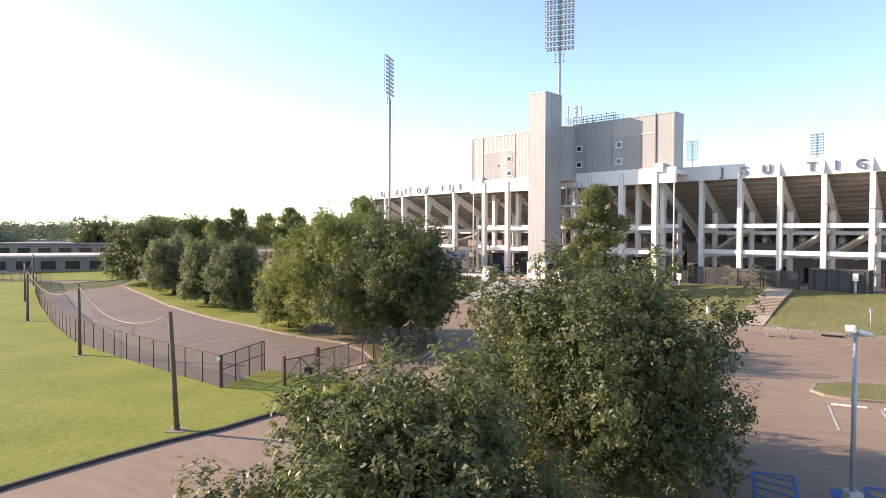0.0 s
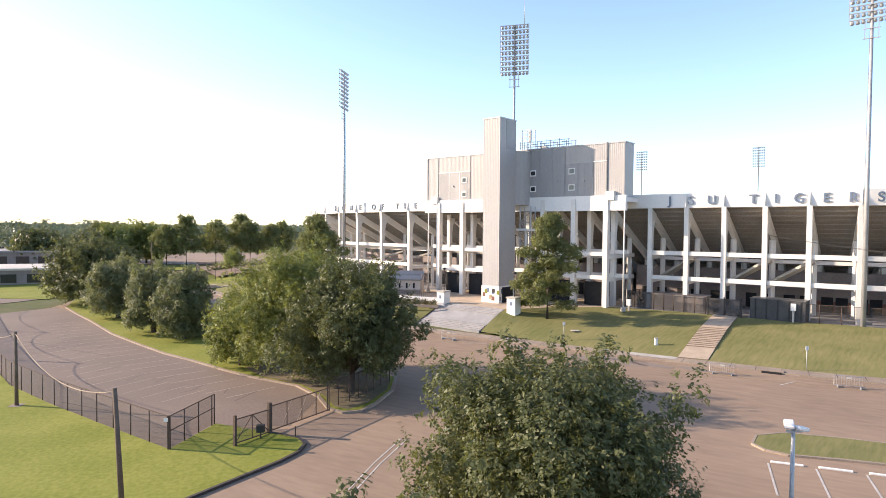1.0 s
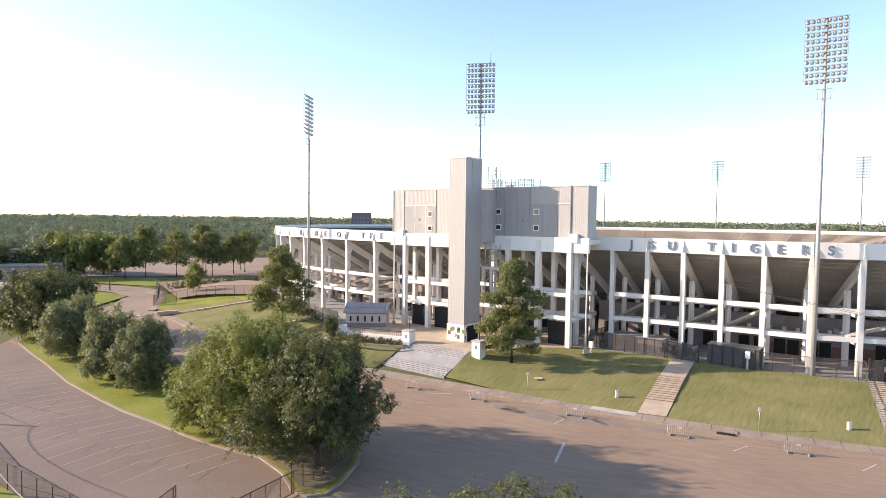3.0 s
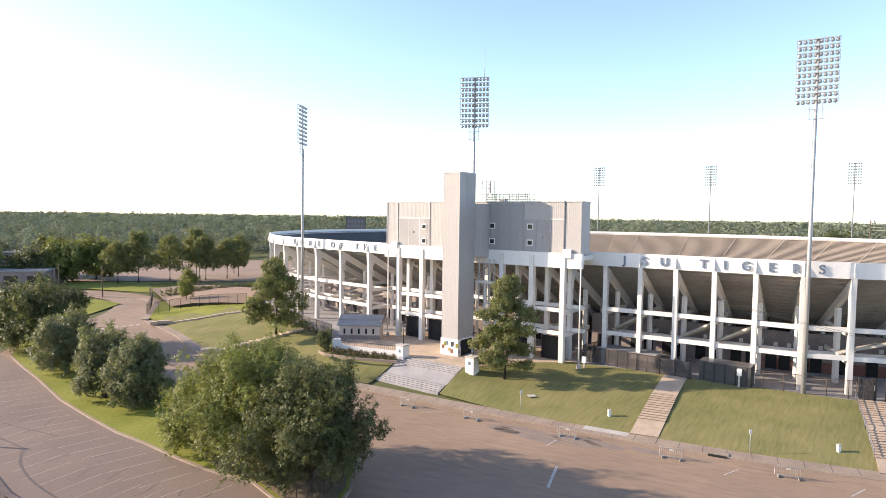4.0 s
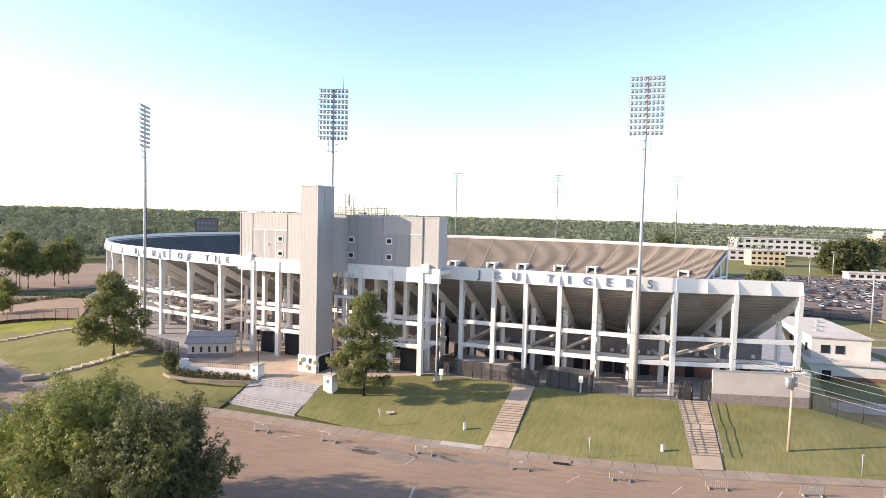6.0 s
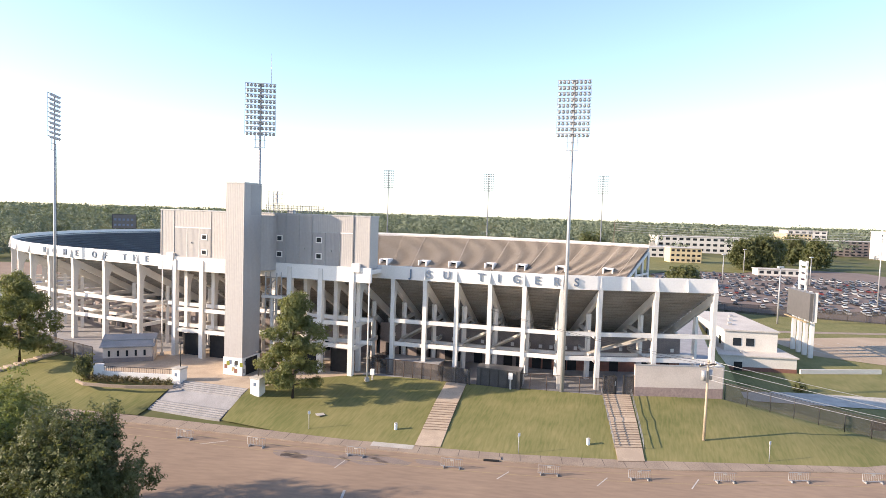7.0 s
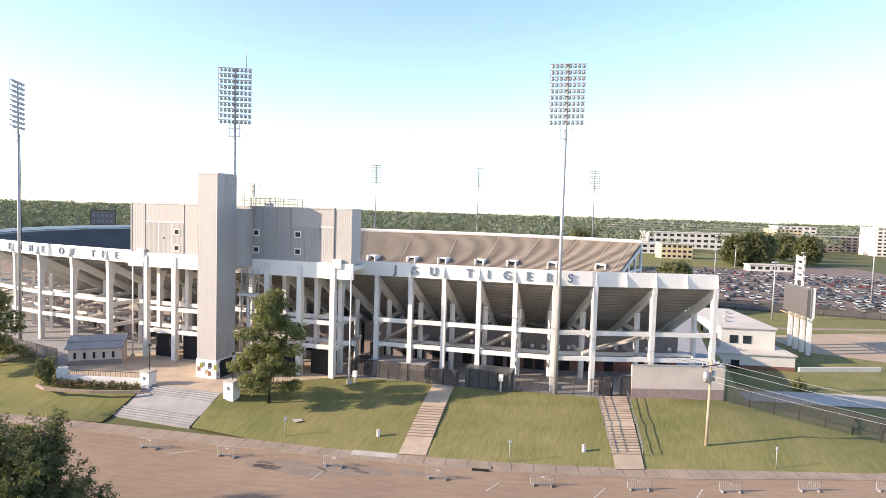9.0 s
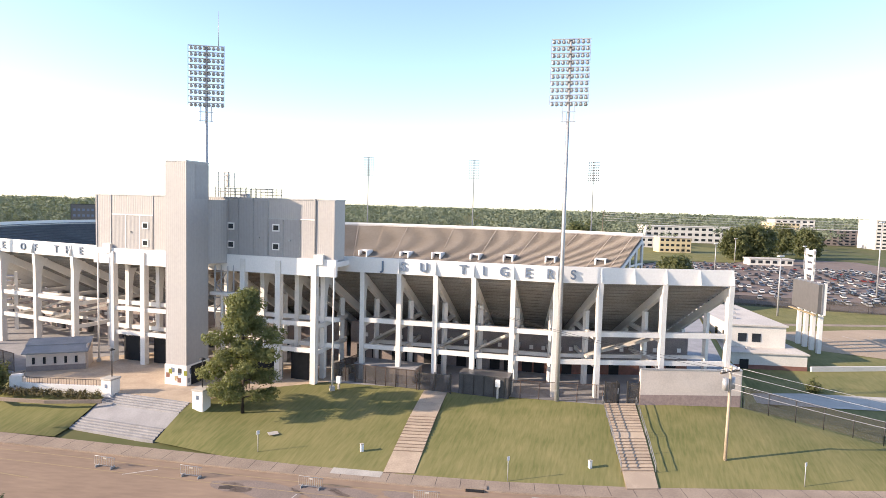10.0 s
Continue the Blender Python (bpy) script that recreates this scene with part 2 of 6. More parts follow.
def bar(bm, a, b, w, h=None, up=V(0, 0, 1)):
    """A square bar from a to b."""
    a, b, h = Vector(a), Vector(b), h or w
    d = (b - a).normalized()
    s = d.cross(up)
    s = (s if s.length > 1e-3 else V(1, 0, 0)).normalized()
    t = s.cross(d).normalized()
    ring = [(-1, -1), (1, -1), (1, 1), (-1, 1)]
    p = [bm.verts.new(a + s * i * w / 2 + t * j * h / 2) for i, j in ring] + [bm.verts.new(b + s * i * w / 2 + t * j * h / 2) for i, j in ring]
    bm.faces.new(p[:4][::-1])
    bm.faces.new(p[4:])
    for i in range(4):
        bm.faces.new((p[i], p[(i + 1) % 4], p[4 + (i + 1) % 4], p[4 + i]))
    return bm


def pipe(bm, pts, radii, n=8, cap=True):
    """A round tube through the points."""
    pts = [Vector(p) for p in pts]
    if not isinstance(radii, (list, tuple)):
        radii = [radii] * len(pts)
    rings = []
    for i, p in enumerate(pts):
        d = (pts[min(i + 1, len(pts) - 1)] - pts[max(i - 1, 0)]).normalized()
        s = d.cross(V(0, 0, 1))
        s = (s if s.length > 1e-3 else V(1, 0, 0)).normalized()
        t = s.cross(d)
        rings.append([bm.verts.new(p + (s * math.cos(k * 2 * math.pi / n) + t * math.sin(k * 2 * math.pi / n)) * radii[i]) for k in range(n)])
    for a, b in zip(rings, rings[1:]):
        for k in range(n):
            f = bm.faces.new((a[k], a[(k + 1) % n], b[(k + 1) % n], b[k]))
            f.smooth = True
    if cap:
        bm.faces.new(rings[0][::-1])
        bm.faces.new(rings[-1])
    return bm


def lerp(a, b, t):
    return a + (b - a) * t


def along(line, step):
    """Points at even steps along a line of points, with the way at each."""
    pts = [Vector(p) for p in line]
    out, carry = [], 0.0
    for a, b in zip(pts, pts[1:]):
        d = (b - a).length
        while carry < d:
            out.append((a + (b - a) * carry / d, (b - a).normalized()))
            carry += step
        carry -= d
    return out


def smooth(line, n=6):
    """A Catmull-Rom curve through the points."""
    p = [Vector(q) for q in line]
    p = [p[0] * 2 - p[1]] + p + [p[-1] * 2 - p[-2]]
    out = []
    for i in range(1, len(p) - 2):
        for k in range(n):
            t = k / n
            out.append(0.5 * (2 * p[i] + (p[i + 1] - p[i - 1]) * t + (2 * p[i - 1] - 5 * p[i] + 4 * p[i + 1] - p[i + 2]) * t * t + (3 * p[i] - p[i - 1] - 3 * p[i + 1] + p[i + 2]) * t ** 3))
    out.append(p[-2])
    return out


def g(x, y):
    """The lie of the ground round the car parks and the road."""
    return -0.756 + 0.0165 * x + 0.0228 * y


def fill(bm, vs):
    """Faces over an outline of any shape."""
    for t in geometry.tessellate_polygon([[v.co for v in vs]]):
        try:
            bm.faces.new([vs[i] for i in t])
        except ValueError:
            pass


def sheet(name, outline, material, dz, parent=None, label="", category=""):
    """A flat piece of ground on the lie of the land."""
    bm = bmesh.new()
    fill(bm, [bm.verts.new((x, y, g(x, y) + dz)) for x, y in outline])
    ob = link(name, bm, material, parent)
    return ob if parent else tagged(ob, label, category, kind="structure")


def slab(name, outline, material, dz, thick, label, category):
    """A raised piece of ground with upright sides."""
    bm = bmesh.new()
    top = [bm.verts.new((x, y, g(x, y) + dz)) for x, y in outline]
    low = [bm.verts.new((x, y, g(x, y) + dz - thick)) for x, y in outline]
    fill(bm, top)
    for i in range(len(top)):
        j = (i + 1) % len(top)
        bm.faces.new((top[i], low[i], low[j], top[j]))
    return tagged(link(name, bm, material), label, category, kind="structure")


def ribbon(line, width, z=lambda x, y: g(x, y), thick=0.0, lift=0.0, bm=None):
    """A strip of that width along a line of plan points; with thickness it is a low upstand."""
    bm = bm or bmesh.new()
    pts = [Vector((p[0], p[1])) for p in line]
    rows = []
    for i, p in enumerate(pts):
        d = (pts[min(i + 1, len(pts) - 1)] - pts[max(i - 1, 0)]).normalized()
        nrm = Vector((-d.y, d.x)) * width / 2
        row = []
        for q in (p - nrm, p + nrm):
            zz = z(q.x, q.y) + lift
            row.append(bm.verts.new((q.x, q.y, zz + thick)))
            if thick:
                row.append(bm.verts.new((q.x, q.y, zz - 0.1)))
        rows.append(row)
    for a, b in zip(rows, rows[1:]):
        if thick:
            bm.faces.new((a[0], b[0], b[2], a[2]))
            bm.faces.new((a[0], a[1], b[1], b[0]))
            bm.faces.new((a[2], b[2], b[3], a[3]))
        else:
            bm.faces.new((a[0], b[0], b[1], a[1]))
    if thick:
        for r in (rows[0], rows[-1]):
            bm.faces.new((r[0], r[2], r[3], r[1]))
    return bm


LAWNS = {}


def ruled(name, low, high, material, n=8, bulge=0.0, label="", category="", wob=0.0):
    """A bank between a low and a high line with equal numbers of 3D points."""
    verts, faces = [], []
    for a, b in zip(low, high):
        for k in range(n + 1):
            t = k / n
            p = lerp(Vector(a), Vector(b), t)
            p.z += bulge * math.sin(t * math.pi) + wob * noise.noise(p * 0.3) * (0 < k < n)
            verts.append(p)
    for i in range(len(low) - 1):
        for k in range(n):
            q = i * (n + 1) + k
            faces.append((q, q + 1, q + n + 2, q + n + 1))
    LAWNS[name] = BVHTree.FromPolygons(verts, faces)
    ob = pydata(name, verts, faces, material, smooth=True)
    return tagged(ob, label, category, kind="structure")


def lawn_z(x, y, z):
    """The height of the banks and lawns at a place, or z where there is none."""
    hits = [t.ray_cast(V(x, y, 60), V(0, 0, -1))[0] for t in LAWNS.values()]
    hits = [h.z for h in hits if h]
    return max(hits) if hits else z


# ------------------------------------------------------------ foliage
def leaves(rng, blobs, count, size, flat=0.5, inner=0.3, twig=12, jit=0.38, length=4.0, floor=-1.0):
    """Leaves on twigs that stand out of rounded clumps: blobs are (x, y, z, rx, rz)."""
    weights = np.array([b[3] * b[3] for b in blobs])
    n = max(1, count // twig)
    B = np.array(blobs)[rng.choice(len(blobs), n, p=weights / weights.sum())]
    d = rng.normal(size=(n, 3))
    d /= np.linalg.norm(d, axis=1)[:, None]
    d[:, 2] = np.where(d[:, 2] < floor, -d[:, 2], d[:, 2])
    rad = np.where(rng.random(n) < inner, 0.35 + 0.4 * rng.random(n), 0.72 + 0.3 * rng.random(n) ** 1.5)
    c = B[:, :3] + d * np.stack([B[:, 3], B[:, 3], B[:, 4]], 1) * rad[:, None]
    axis = d + rng.normal(size=(n, 3)) * 0.45 + np.array([0, 0, 0.25])
    axis /= np.linalg.norm(axis, axis=1)[:, None]
    reach = size * length * (0.5 + rng.random(n))
    c, d, axis, reach = (np.repeat(q, twig, axis=0) for q in (c, d, axis, reach))
    m = n * twig
    c = c + axis * (reach * rng.random(m))[:, None] + rng.normal(size=(m, 3)) * size * 0.9
    nrm = d * 0.8 + rng.normal(size=(m, 3)) * jit + np.array([0, 0, flat])
    nrm /= np.linalg.norm(nrm, axis=1)[:, None]
    u = np.cross(nrm, rng.normal(size=(m, 3)))
    u /= np.linalg.norm(u, axis=1)[:, None] + 1e-9
    v = np.cross(nrm, u)
    k = size * (0.6 + 0.8 * rng.random(m))[:, None]
    quad = np.stack([c + u * k, c + v * k * 0.5 + nrm * k * 0.12, c - u * k, c - v * k * 0.5 + nrm * k * 0.12], 1)
    return quad.reshape(-1, 3)


def leaf_mesh(name, verts, material, parent):
    n = len(verts) // 4
    me = bpy.data.meshes.new(name)
    me.vertices.add(len(verts))
    me.vertices.foreach_set("co", np.asarray(verts, dtype=np.float32).ravel())
    me.loops.add(n * 4)
    me.loops.foreach_set("vertex_index", np.arange(n * 4, dtype=np.int32))
    me.polygons.add(n)
    me.polygons.foreach_set("loop_start", np.arange(0, n * 4, 4, dtype=np.int32))
    me.update(calc_edges=True)
    me.materials.append(material)
    ob = new(name, me)
    ob.parent = parent
    return ob


def tree(name, label, x, y, z, height, radius, seed, material, count, size, trunk=0.35, low=0.22, clumps=26, squash=0.8, group="", lean=0.0):
    """A broad tree: a tapered trunk with limbs, and a crown of many leaf clumps."""
    rng = np.random.default_rng(seed)
    root = empty(name, x, y, z, label=label, category="tree", group=group)
    cz = height * (low + (1 - low) / 2)
    hz = height * (1 - low) / 2
    blobs, bm = [], bmesh.new()
    fork = height * max(low, 0.2)
    pipe(bm, [(0, 0, -0.3), (0.05, 0.03, fork * 0.5), (0.1 + lean * 0.3, -0.05, fork), (lean, 0, height * 0.72)], [trunk * 1.25, trunk, trunk * 0.85, trunk * 0.2], 10)
    for i in range(clumps):
        a = i * 2.399 + rng.random() * 0.8
        f = -1 + 2 * (i + 0.5) / clumps
        reach = (1 - abs(f) ** 2.2 * (0.88 if f > 0 else 0.55)) ** 0.5 * (0.72 + 0.34 * noise.noise(V(math.cos(a) * 1.3, math.sin(a) * 1.3, f * 1.5 + seed * 3.1)))
        rr = reach * (0.62 + 0.28 * rng.random())
        br = radius * (0.15 + 0.12 * rng.random())
        c = (math.cos(a) * rr * radius * 1.08 + lean, math.sin(a) * rr * radius * 1.08, cz + f * hz * 0.86 + rng.normal() * 0.3)
        blobs.append((*c, br, br * squash))
        if i % 3 == 0:
            pipe(bm, [(0.05, 0, fork * (0.85 + 0.15 * rng.random())), (c[0] * 0.45, c[1] * 0.45, lerp(fork, c[2], 0.55)), c], [trunk * 0.45, trunk * 0.25, trunk * 0.06], 6)
    for i in range(clumps):
        b = blobs[int(rng.integers(clumps))]
        d = V(b[0] - lean, b[1], (b[2] - cz) * 1.2).normalized()
        sr = b[3] * (0.28 + 0.25 * rng.random())
        blobs.append((b[0] + d.x * b[3] * 1.05 + rng.normal() * 0.3, b[1] + d.y * b[3] * 1.05 + rng.normal() * 0.3, b[2] + d.z * b[4] + abs(rng.normal()) * 0.35, sr, sr * 1.5))
    blobs.append((lean, 0, cz, radius * 0.5, hz * 0.6))
    blobs.append((lean, 0, cz - hz * 0.2, radius * 0.62, hz * 0.45))
    part("trunk", bm, M_BARK, root)
    leaf_mesh("crown", leaves(rng, blobs, count, size), material, root)
    return root


def pine(name, label, x, y, z, height, radius, seed, count, size, low=0.25, group=""):
    """A tall pine: a straight trunk, uneven boughs with gaps between them, and tufts of needles along each."""
    rng = np.random.default_rng(seed)
    root = empty(name, x, y, z, label=label, category="tree", group=group)
    bm, blobs = bmesh.new(), []
    pipe(bm, [(0, 0, -0.4), (0.06, 0, height * 0.3), (-0.05, 0.05, height * 0.7), (0.05, 0, height * 0.95)], [0.27, 0.23, 0.15, 0.04], 10)
    n = 30
    for i in range(n):
        f = (i + 0.5) / n
        zz = height * (low + (0.97 - low) * f) - 0.3
        a = i * 2.399 + rng.normal() * 0.5
        wide = 0.62 + 0.38 * math.sin(math.pi * min(1, 0.2 + f * 1.05)) - 0.42 * max(0, f - 0.6) / 0.4
        r = radius * wide * (0.5 + 0.62 * rng.random())
        tip = (math.cos(a) * r, math.sin(a) * r, zz + 0.3 * r * (f - 0.45))
        pipe(bm, [(0, 0, zz - 0.4), (tip[0] * 0.5, tip[1] * 0.5, zz - 0.15), tip], [0.08, 0.055, 0.02], 5)
        for k in (0.45, 0.75, 1.0):
            b = radius * (0.16 + 0.1 * rng.random()) * (0.8 if k < 0.5 else 1.0)
            blobs.append((tip[0] * k + rng.normal() * 0.15, tip[1] * k + rng.normal() * 0.15, lerp(zz, tip[2], k) + 0.1 + rng.normal() * 0.12, b, b * 0.62))
    blobs.append((0, 0, height * 0.95, radius * 0.2, radius * 0.22))
    part("trunk", bm, M_BARK, root)
    leaf_mesh("crown", leaves(rng, blobs, count, size, 0.35, 0.2, 14, 0.5, 3.0), M_PINE, root)
    return root


# ------------------------------------------------------------ ground
def base_z(x, y):
    p = max(-2.5, min(2.0, g(x, y)))
    k = min(1, max(0, (x - 80) / 26))
    k = k * k * (3 - 2 * k)
    return p * (1 - k) - 3.7 * k - 0.06


gx = [-4800, -2600, -1300, -700, -400, -260, -180, -110, -60, 0, 60, 80, 84, 88, 92, 96, 100, 104, 130, 200, 300, 500, 900, 1800, 4800]
gy = [-4800, -2000, -800, -300, -150, -60, 0, 40, 80, 121, 150, 180, 240, 320, 450, 700, 1200, 2400, 4800]
verts = [(x, y, base_z(x, y)) for y in gy for x in gx]
faces = [(j * len(gx) + i, j * len(gx) + i + 1, (j + 1) * len(gx) + i + 1, (j + 1) * len(gx) + i) for j in range(len(gy) - 1) for i in range(len(gx) - 1)]
tagged(pydata("ground", verts, faces, M_GROUND), "open ground with dry grass and bare earth", "ground", kind="structure")

KERB = smooth([(-47.6, 145.8), (-37.1, 130.2), (-28.7, 114.6), (-22.7, 106.2), (-10, 96.5), (3.2, 86.3), (12.4, 79), (23.8, 70.2), (34.7, 62.3), (45.5, 55.3), (56.5, 49.2), (68.3, 43.8), (77.3, 39.2), (92, 31)], 4)
KERB = [(p.x, p.y) for p in [Vector((*q, 0)) if len(q) == 2 else q for q in KERB]]
ISLAND_SW = [(-60, 116), (-53, 106.5), (-48.4, 100.7), (-40, 89.2), (-33.5, 81.8), (-27.8, 75.6), (-23.5, 71.8), (-18.5, 66.9), (-15, 63.8), (-9.8, 60.1), (-7.2, 56.2), (-5.9, 52.6), (-4.6, 51.5), (-3.2, 51.7)]
ISLAND_NE = [(-2, 53.6), (-0.6, 57.6), (-0.3, 62), (-4.5, 69), (-14, 80), (-24, 92), (-36, 106.5), (-46, 119), (-54, 129), (-60, 132), (-64, 127)]
FENCE = [(-16.1, 44.4), (-24, 50.8), (-30.7, 56.4), (-38, 63), (-47, 74), (-59, 90), (-71, 107), (-86, 130)]

road = tagged(sheet("road", [(-75, -60), (100, -60), (100, 22), *reversed(KERB), (-47.6, 147.5), (-58, 152), (-66, 150), (-64, 127), (-62, 110), (-30, 70), (-20, 28), (-48, -12)], M_ASPHALT, 0.0),
              "worn reddish-brown asphalt road and car park", "road")
road_n = bmesh.new()
ribbon(smooth([(-55.5, 144), (-55, 158), (-57.5, 172), (-66, 186), (-82, 196), (-110, 204), (-160, 212)], 5), 11.5, lambda x, y: min(2.0, g(x, y)), 0, 0.012, road_n)
tagged(link("road_north", road_n, M_ASPHALT), "reddish-brown asphalt road curving away between lawns", "road", kind="structure")
tagged(sheet("car_park", [*FENCE[:7], (-62, 117), *ISLAND_SW[1:11], (-8.5, 48.8), (-14.4, 49.4)], M_LOT, 0.012), "greyish worn asphalt car park with faint stalls", "car park")
field_edge = [(-48, -12), (-20.3, 28), (-17.3, 31.6), (-15.2, 33.8), (-13.0, 35.6), (-7.9, 41.6), (-6.9, 43.2), (-6.7, 44.6), (-7.3, 45.8), (-8.6, 46.6), (-9.9, 47.3)]
slab("lawn_field", [*field_edge, (-14.4, 49.6), *FENCE, (-130, 120), (-130, -12)], M_GRASS, 0.13, 0.3, "bright mown grass field beside the road", "lawn")
tagged(link("kerb_field", ribbon(field_edge, 0.22, thick=0.17), M_TAR), "dark weathered concrete kerb along the lawn", "kerb", kind="structure")
slab("lawn_island", [*ISLAND_SW, *ISLAND_NE], M_GRASS, 0.12, 0.3, "grass strip under the trees", "lawn")
M_DIRT = mat("bare_earth", (0.20, 0.15, 0.10), (0.115, 0.10, 0.05), 0.95, 0.5, 5.0, 0.4, contrast=0.8)
sheet("bare_earth", [(-13.6, 63.4), (-9.4, 60.4), (-6.7, 56.4), (-5.4, 53.0), (-4.2, 52.2), (-2.6, 53.9), (-1.1, 57.8), (-0.8, 61.8), (-4.6, 67.6), (-10, 72.5), (-14.5, 71.5), (-16.5, 67.5)], M_DIRT, 0.13, None, "bare brown earth under the oaks", "earth")
tagged(link("kerb_island", ribbon([*ISLAND_SW, *ISLAND_NE[:4]], 0.3, thick=0.17), M_PAVE), "pale worn concrete kerb", "kerb", kind="structure")


def shift(line, d):
    pts = [Vector((p[0], p[1])) for p in line]
    out = []
    for i, p in enumerate(pts):
        w = (pts[min(i + 1, len(pts) - 1)] - pts[max(i - 1, 0)]).normalized()
        out.append((p.x - w.y * d, p.y + w.x * d))
    return out


tagged(link("kerb_road", ribbon(shift(KERB, 0.1), 0.2, thick=0.15), M_PAVE), "pale concrete kerb of the road", "kerb", kind="structure")
SIDE = shift(KERB, 1.3)
sidewalk = tagged(link("pavement", ribbon(SIDE, 2.2, lift=0.125), M_PAVE), "brownish concrete pavement with slab joints", "pavement", kind="structure")

# banks up to the stadium
low = [(11.3, 84.9), (17.5, 77.9), (24.5, 72.2), (33, 66), (41.2, 60.4), (53, 53.5), (66.6, 46.6), (77.5, 41), (90, 34.4)]
high = [(15.5, 89.5, 3.95), (24, 92.2, 3.95), (33, 91.8, 3.95), (40.5, 86.5, 3.95), (48, 80.0, 3.95), (62.5, 68.6, 3.95), (70, 65.3, 3.95), (78, 61.9, 3.8), (90, 67, 1.2)]
ruled("lawn_bank", [(x, y, g(x, y) + 0.12) for x, y in low], high, M_GRASS2, 8, 0.25, "mown grass bank below the stadium", "lawn", 0.12)
low2 = [(-46.6, 147.3), (-35.8, 131.4), (-27.3, 115.9), (-21.4, 107.8), (-9, 98.6), (1.4, 91), (2.8, 93.5)]
high2 = [(-40, 162, 3.0), (-30, 150, 4.4), (-21.5, 139, 4.9), (-14, 128, 4.7), (-7, 117, 4.25), (-3.6, 106.8, 4.0), (7.1, 98.0, 3.95)]
ruled("lawn_north", [(x, y, min(2.0, g(x, y)) + 0.12) for x, y in low2], high2, M_GRASS2, 8, 0.15, "sloping mown lawn beside the entrance plaza", "lawn", 0.12)
bm = bmesh.new()
fill(bm, [bm.verts.new((x, y, 3.9)) for x, y in [(7.1, 98.0), (15.5, 89.5), (24, 92.0), (33, 91.6), (40.5, 86.3), (48, 79.8), (62.5, 68.4), (78, 61.7), (84, 66), (160, 140), (185, 165), (120, 290), (0, 270), (-30, 235), (-33, 190), (-27, 152), (-21.5, 138.8), (-14, 127.8), (-7, 116.8), (-3.6, 106.6)]])
tagged(link("concourse", bm, M_STEP), "grey-brown concrete concourse under the stadium", "pavement", kind="structure")

bm = bmesh.new()
fill(bm, [bm.verts.new((x, y, 3.912)) for x, y in [(7.1, 98.0), (15.5, 89.5), (24, 92.0), (33, 91.6), (37.5, 96.5), (14, 118), (2, 118), (-6, 112), (-3.6, 106.6)]])
tagged(link("plaza", bm, M_PLAZA), "tan paved entrance plaza at the lift tower", "pavement", kind="structure")

ruled("lawn_end", [(81, 58.5, 1.4), (90, 64, -2.6), (168, 139, -3.6), (195, 164, -3.6)], [(78, 61.8, 3.9), (84, 66.1, 3.9), (160, 140.1, 3.9), (185, 165.1, 3.9)], M_GRASS2, 6, 0.2, "grass slope at the open end of the stadium", "lawn")

# ------------------------------------------------------------ stadium
U, IN = V(0.72, -0.694, 0), V(0.694, 0.72, 0)
P0 = V(5.2, 117.0, 0)
Z0, ZTOP, ZFAS, ZCOL = 3.9, 21.1, 19.0, 17.9


def at(s, d, z=0.0):
    """A point of the press box's own frame: s along the facade, d in from its face."""
    return P0 + U * s + IN * d + V(0, 0, z)


RIM_R = [(33.2, 95.4), (37.8, 91.4), (41.8, 87.9), (45.7, 84.6), (49.6, 81.1), (53.6, 77.7), (57.9, 74.0), (63.0, 71.4), (70.7, 67.8), (78.8, 64.05)]
RIM_L = [(6.2, 116.2), (1.7, 121.8), (-3.9, 128.8), (-9.3, 135.5), (-13.8, 142.6), (-17.6, 149.4), (-20.8, 157.5), (-23.2, 166.5), (-24.6, 176), (-24.4, 187), (-21.5, 200), (-15, 215), (-5, 229), (9, 240)]
RIM_FAR = [(9, 240), (30, 247), (60, 248), (92, 240), (116, 224), (135, 207), (149, 188), (158.6, 170.6), (163.4, 161.8)]


def normals(line, sign):
    pts = [Vector((*p, 0)) for p in line]
    out = []
    for i in range(len(pts)):
        w = (pts[min(i + 1, len(pts) - 1)] - pts[max(i - 1, 0)]).normalized()
        out.append(V(-w.y, w.x, 0) * sign)
    return pts, out


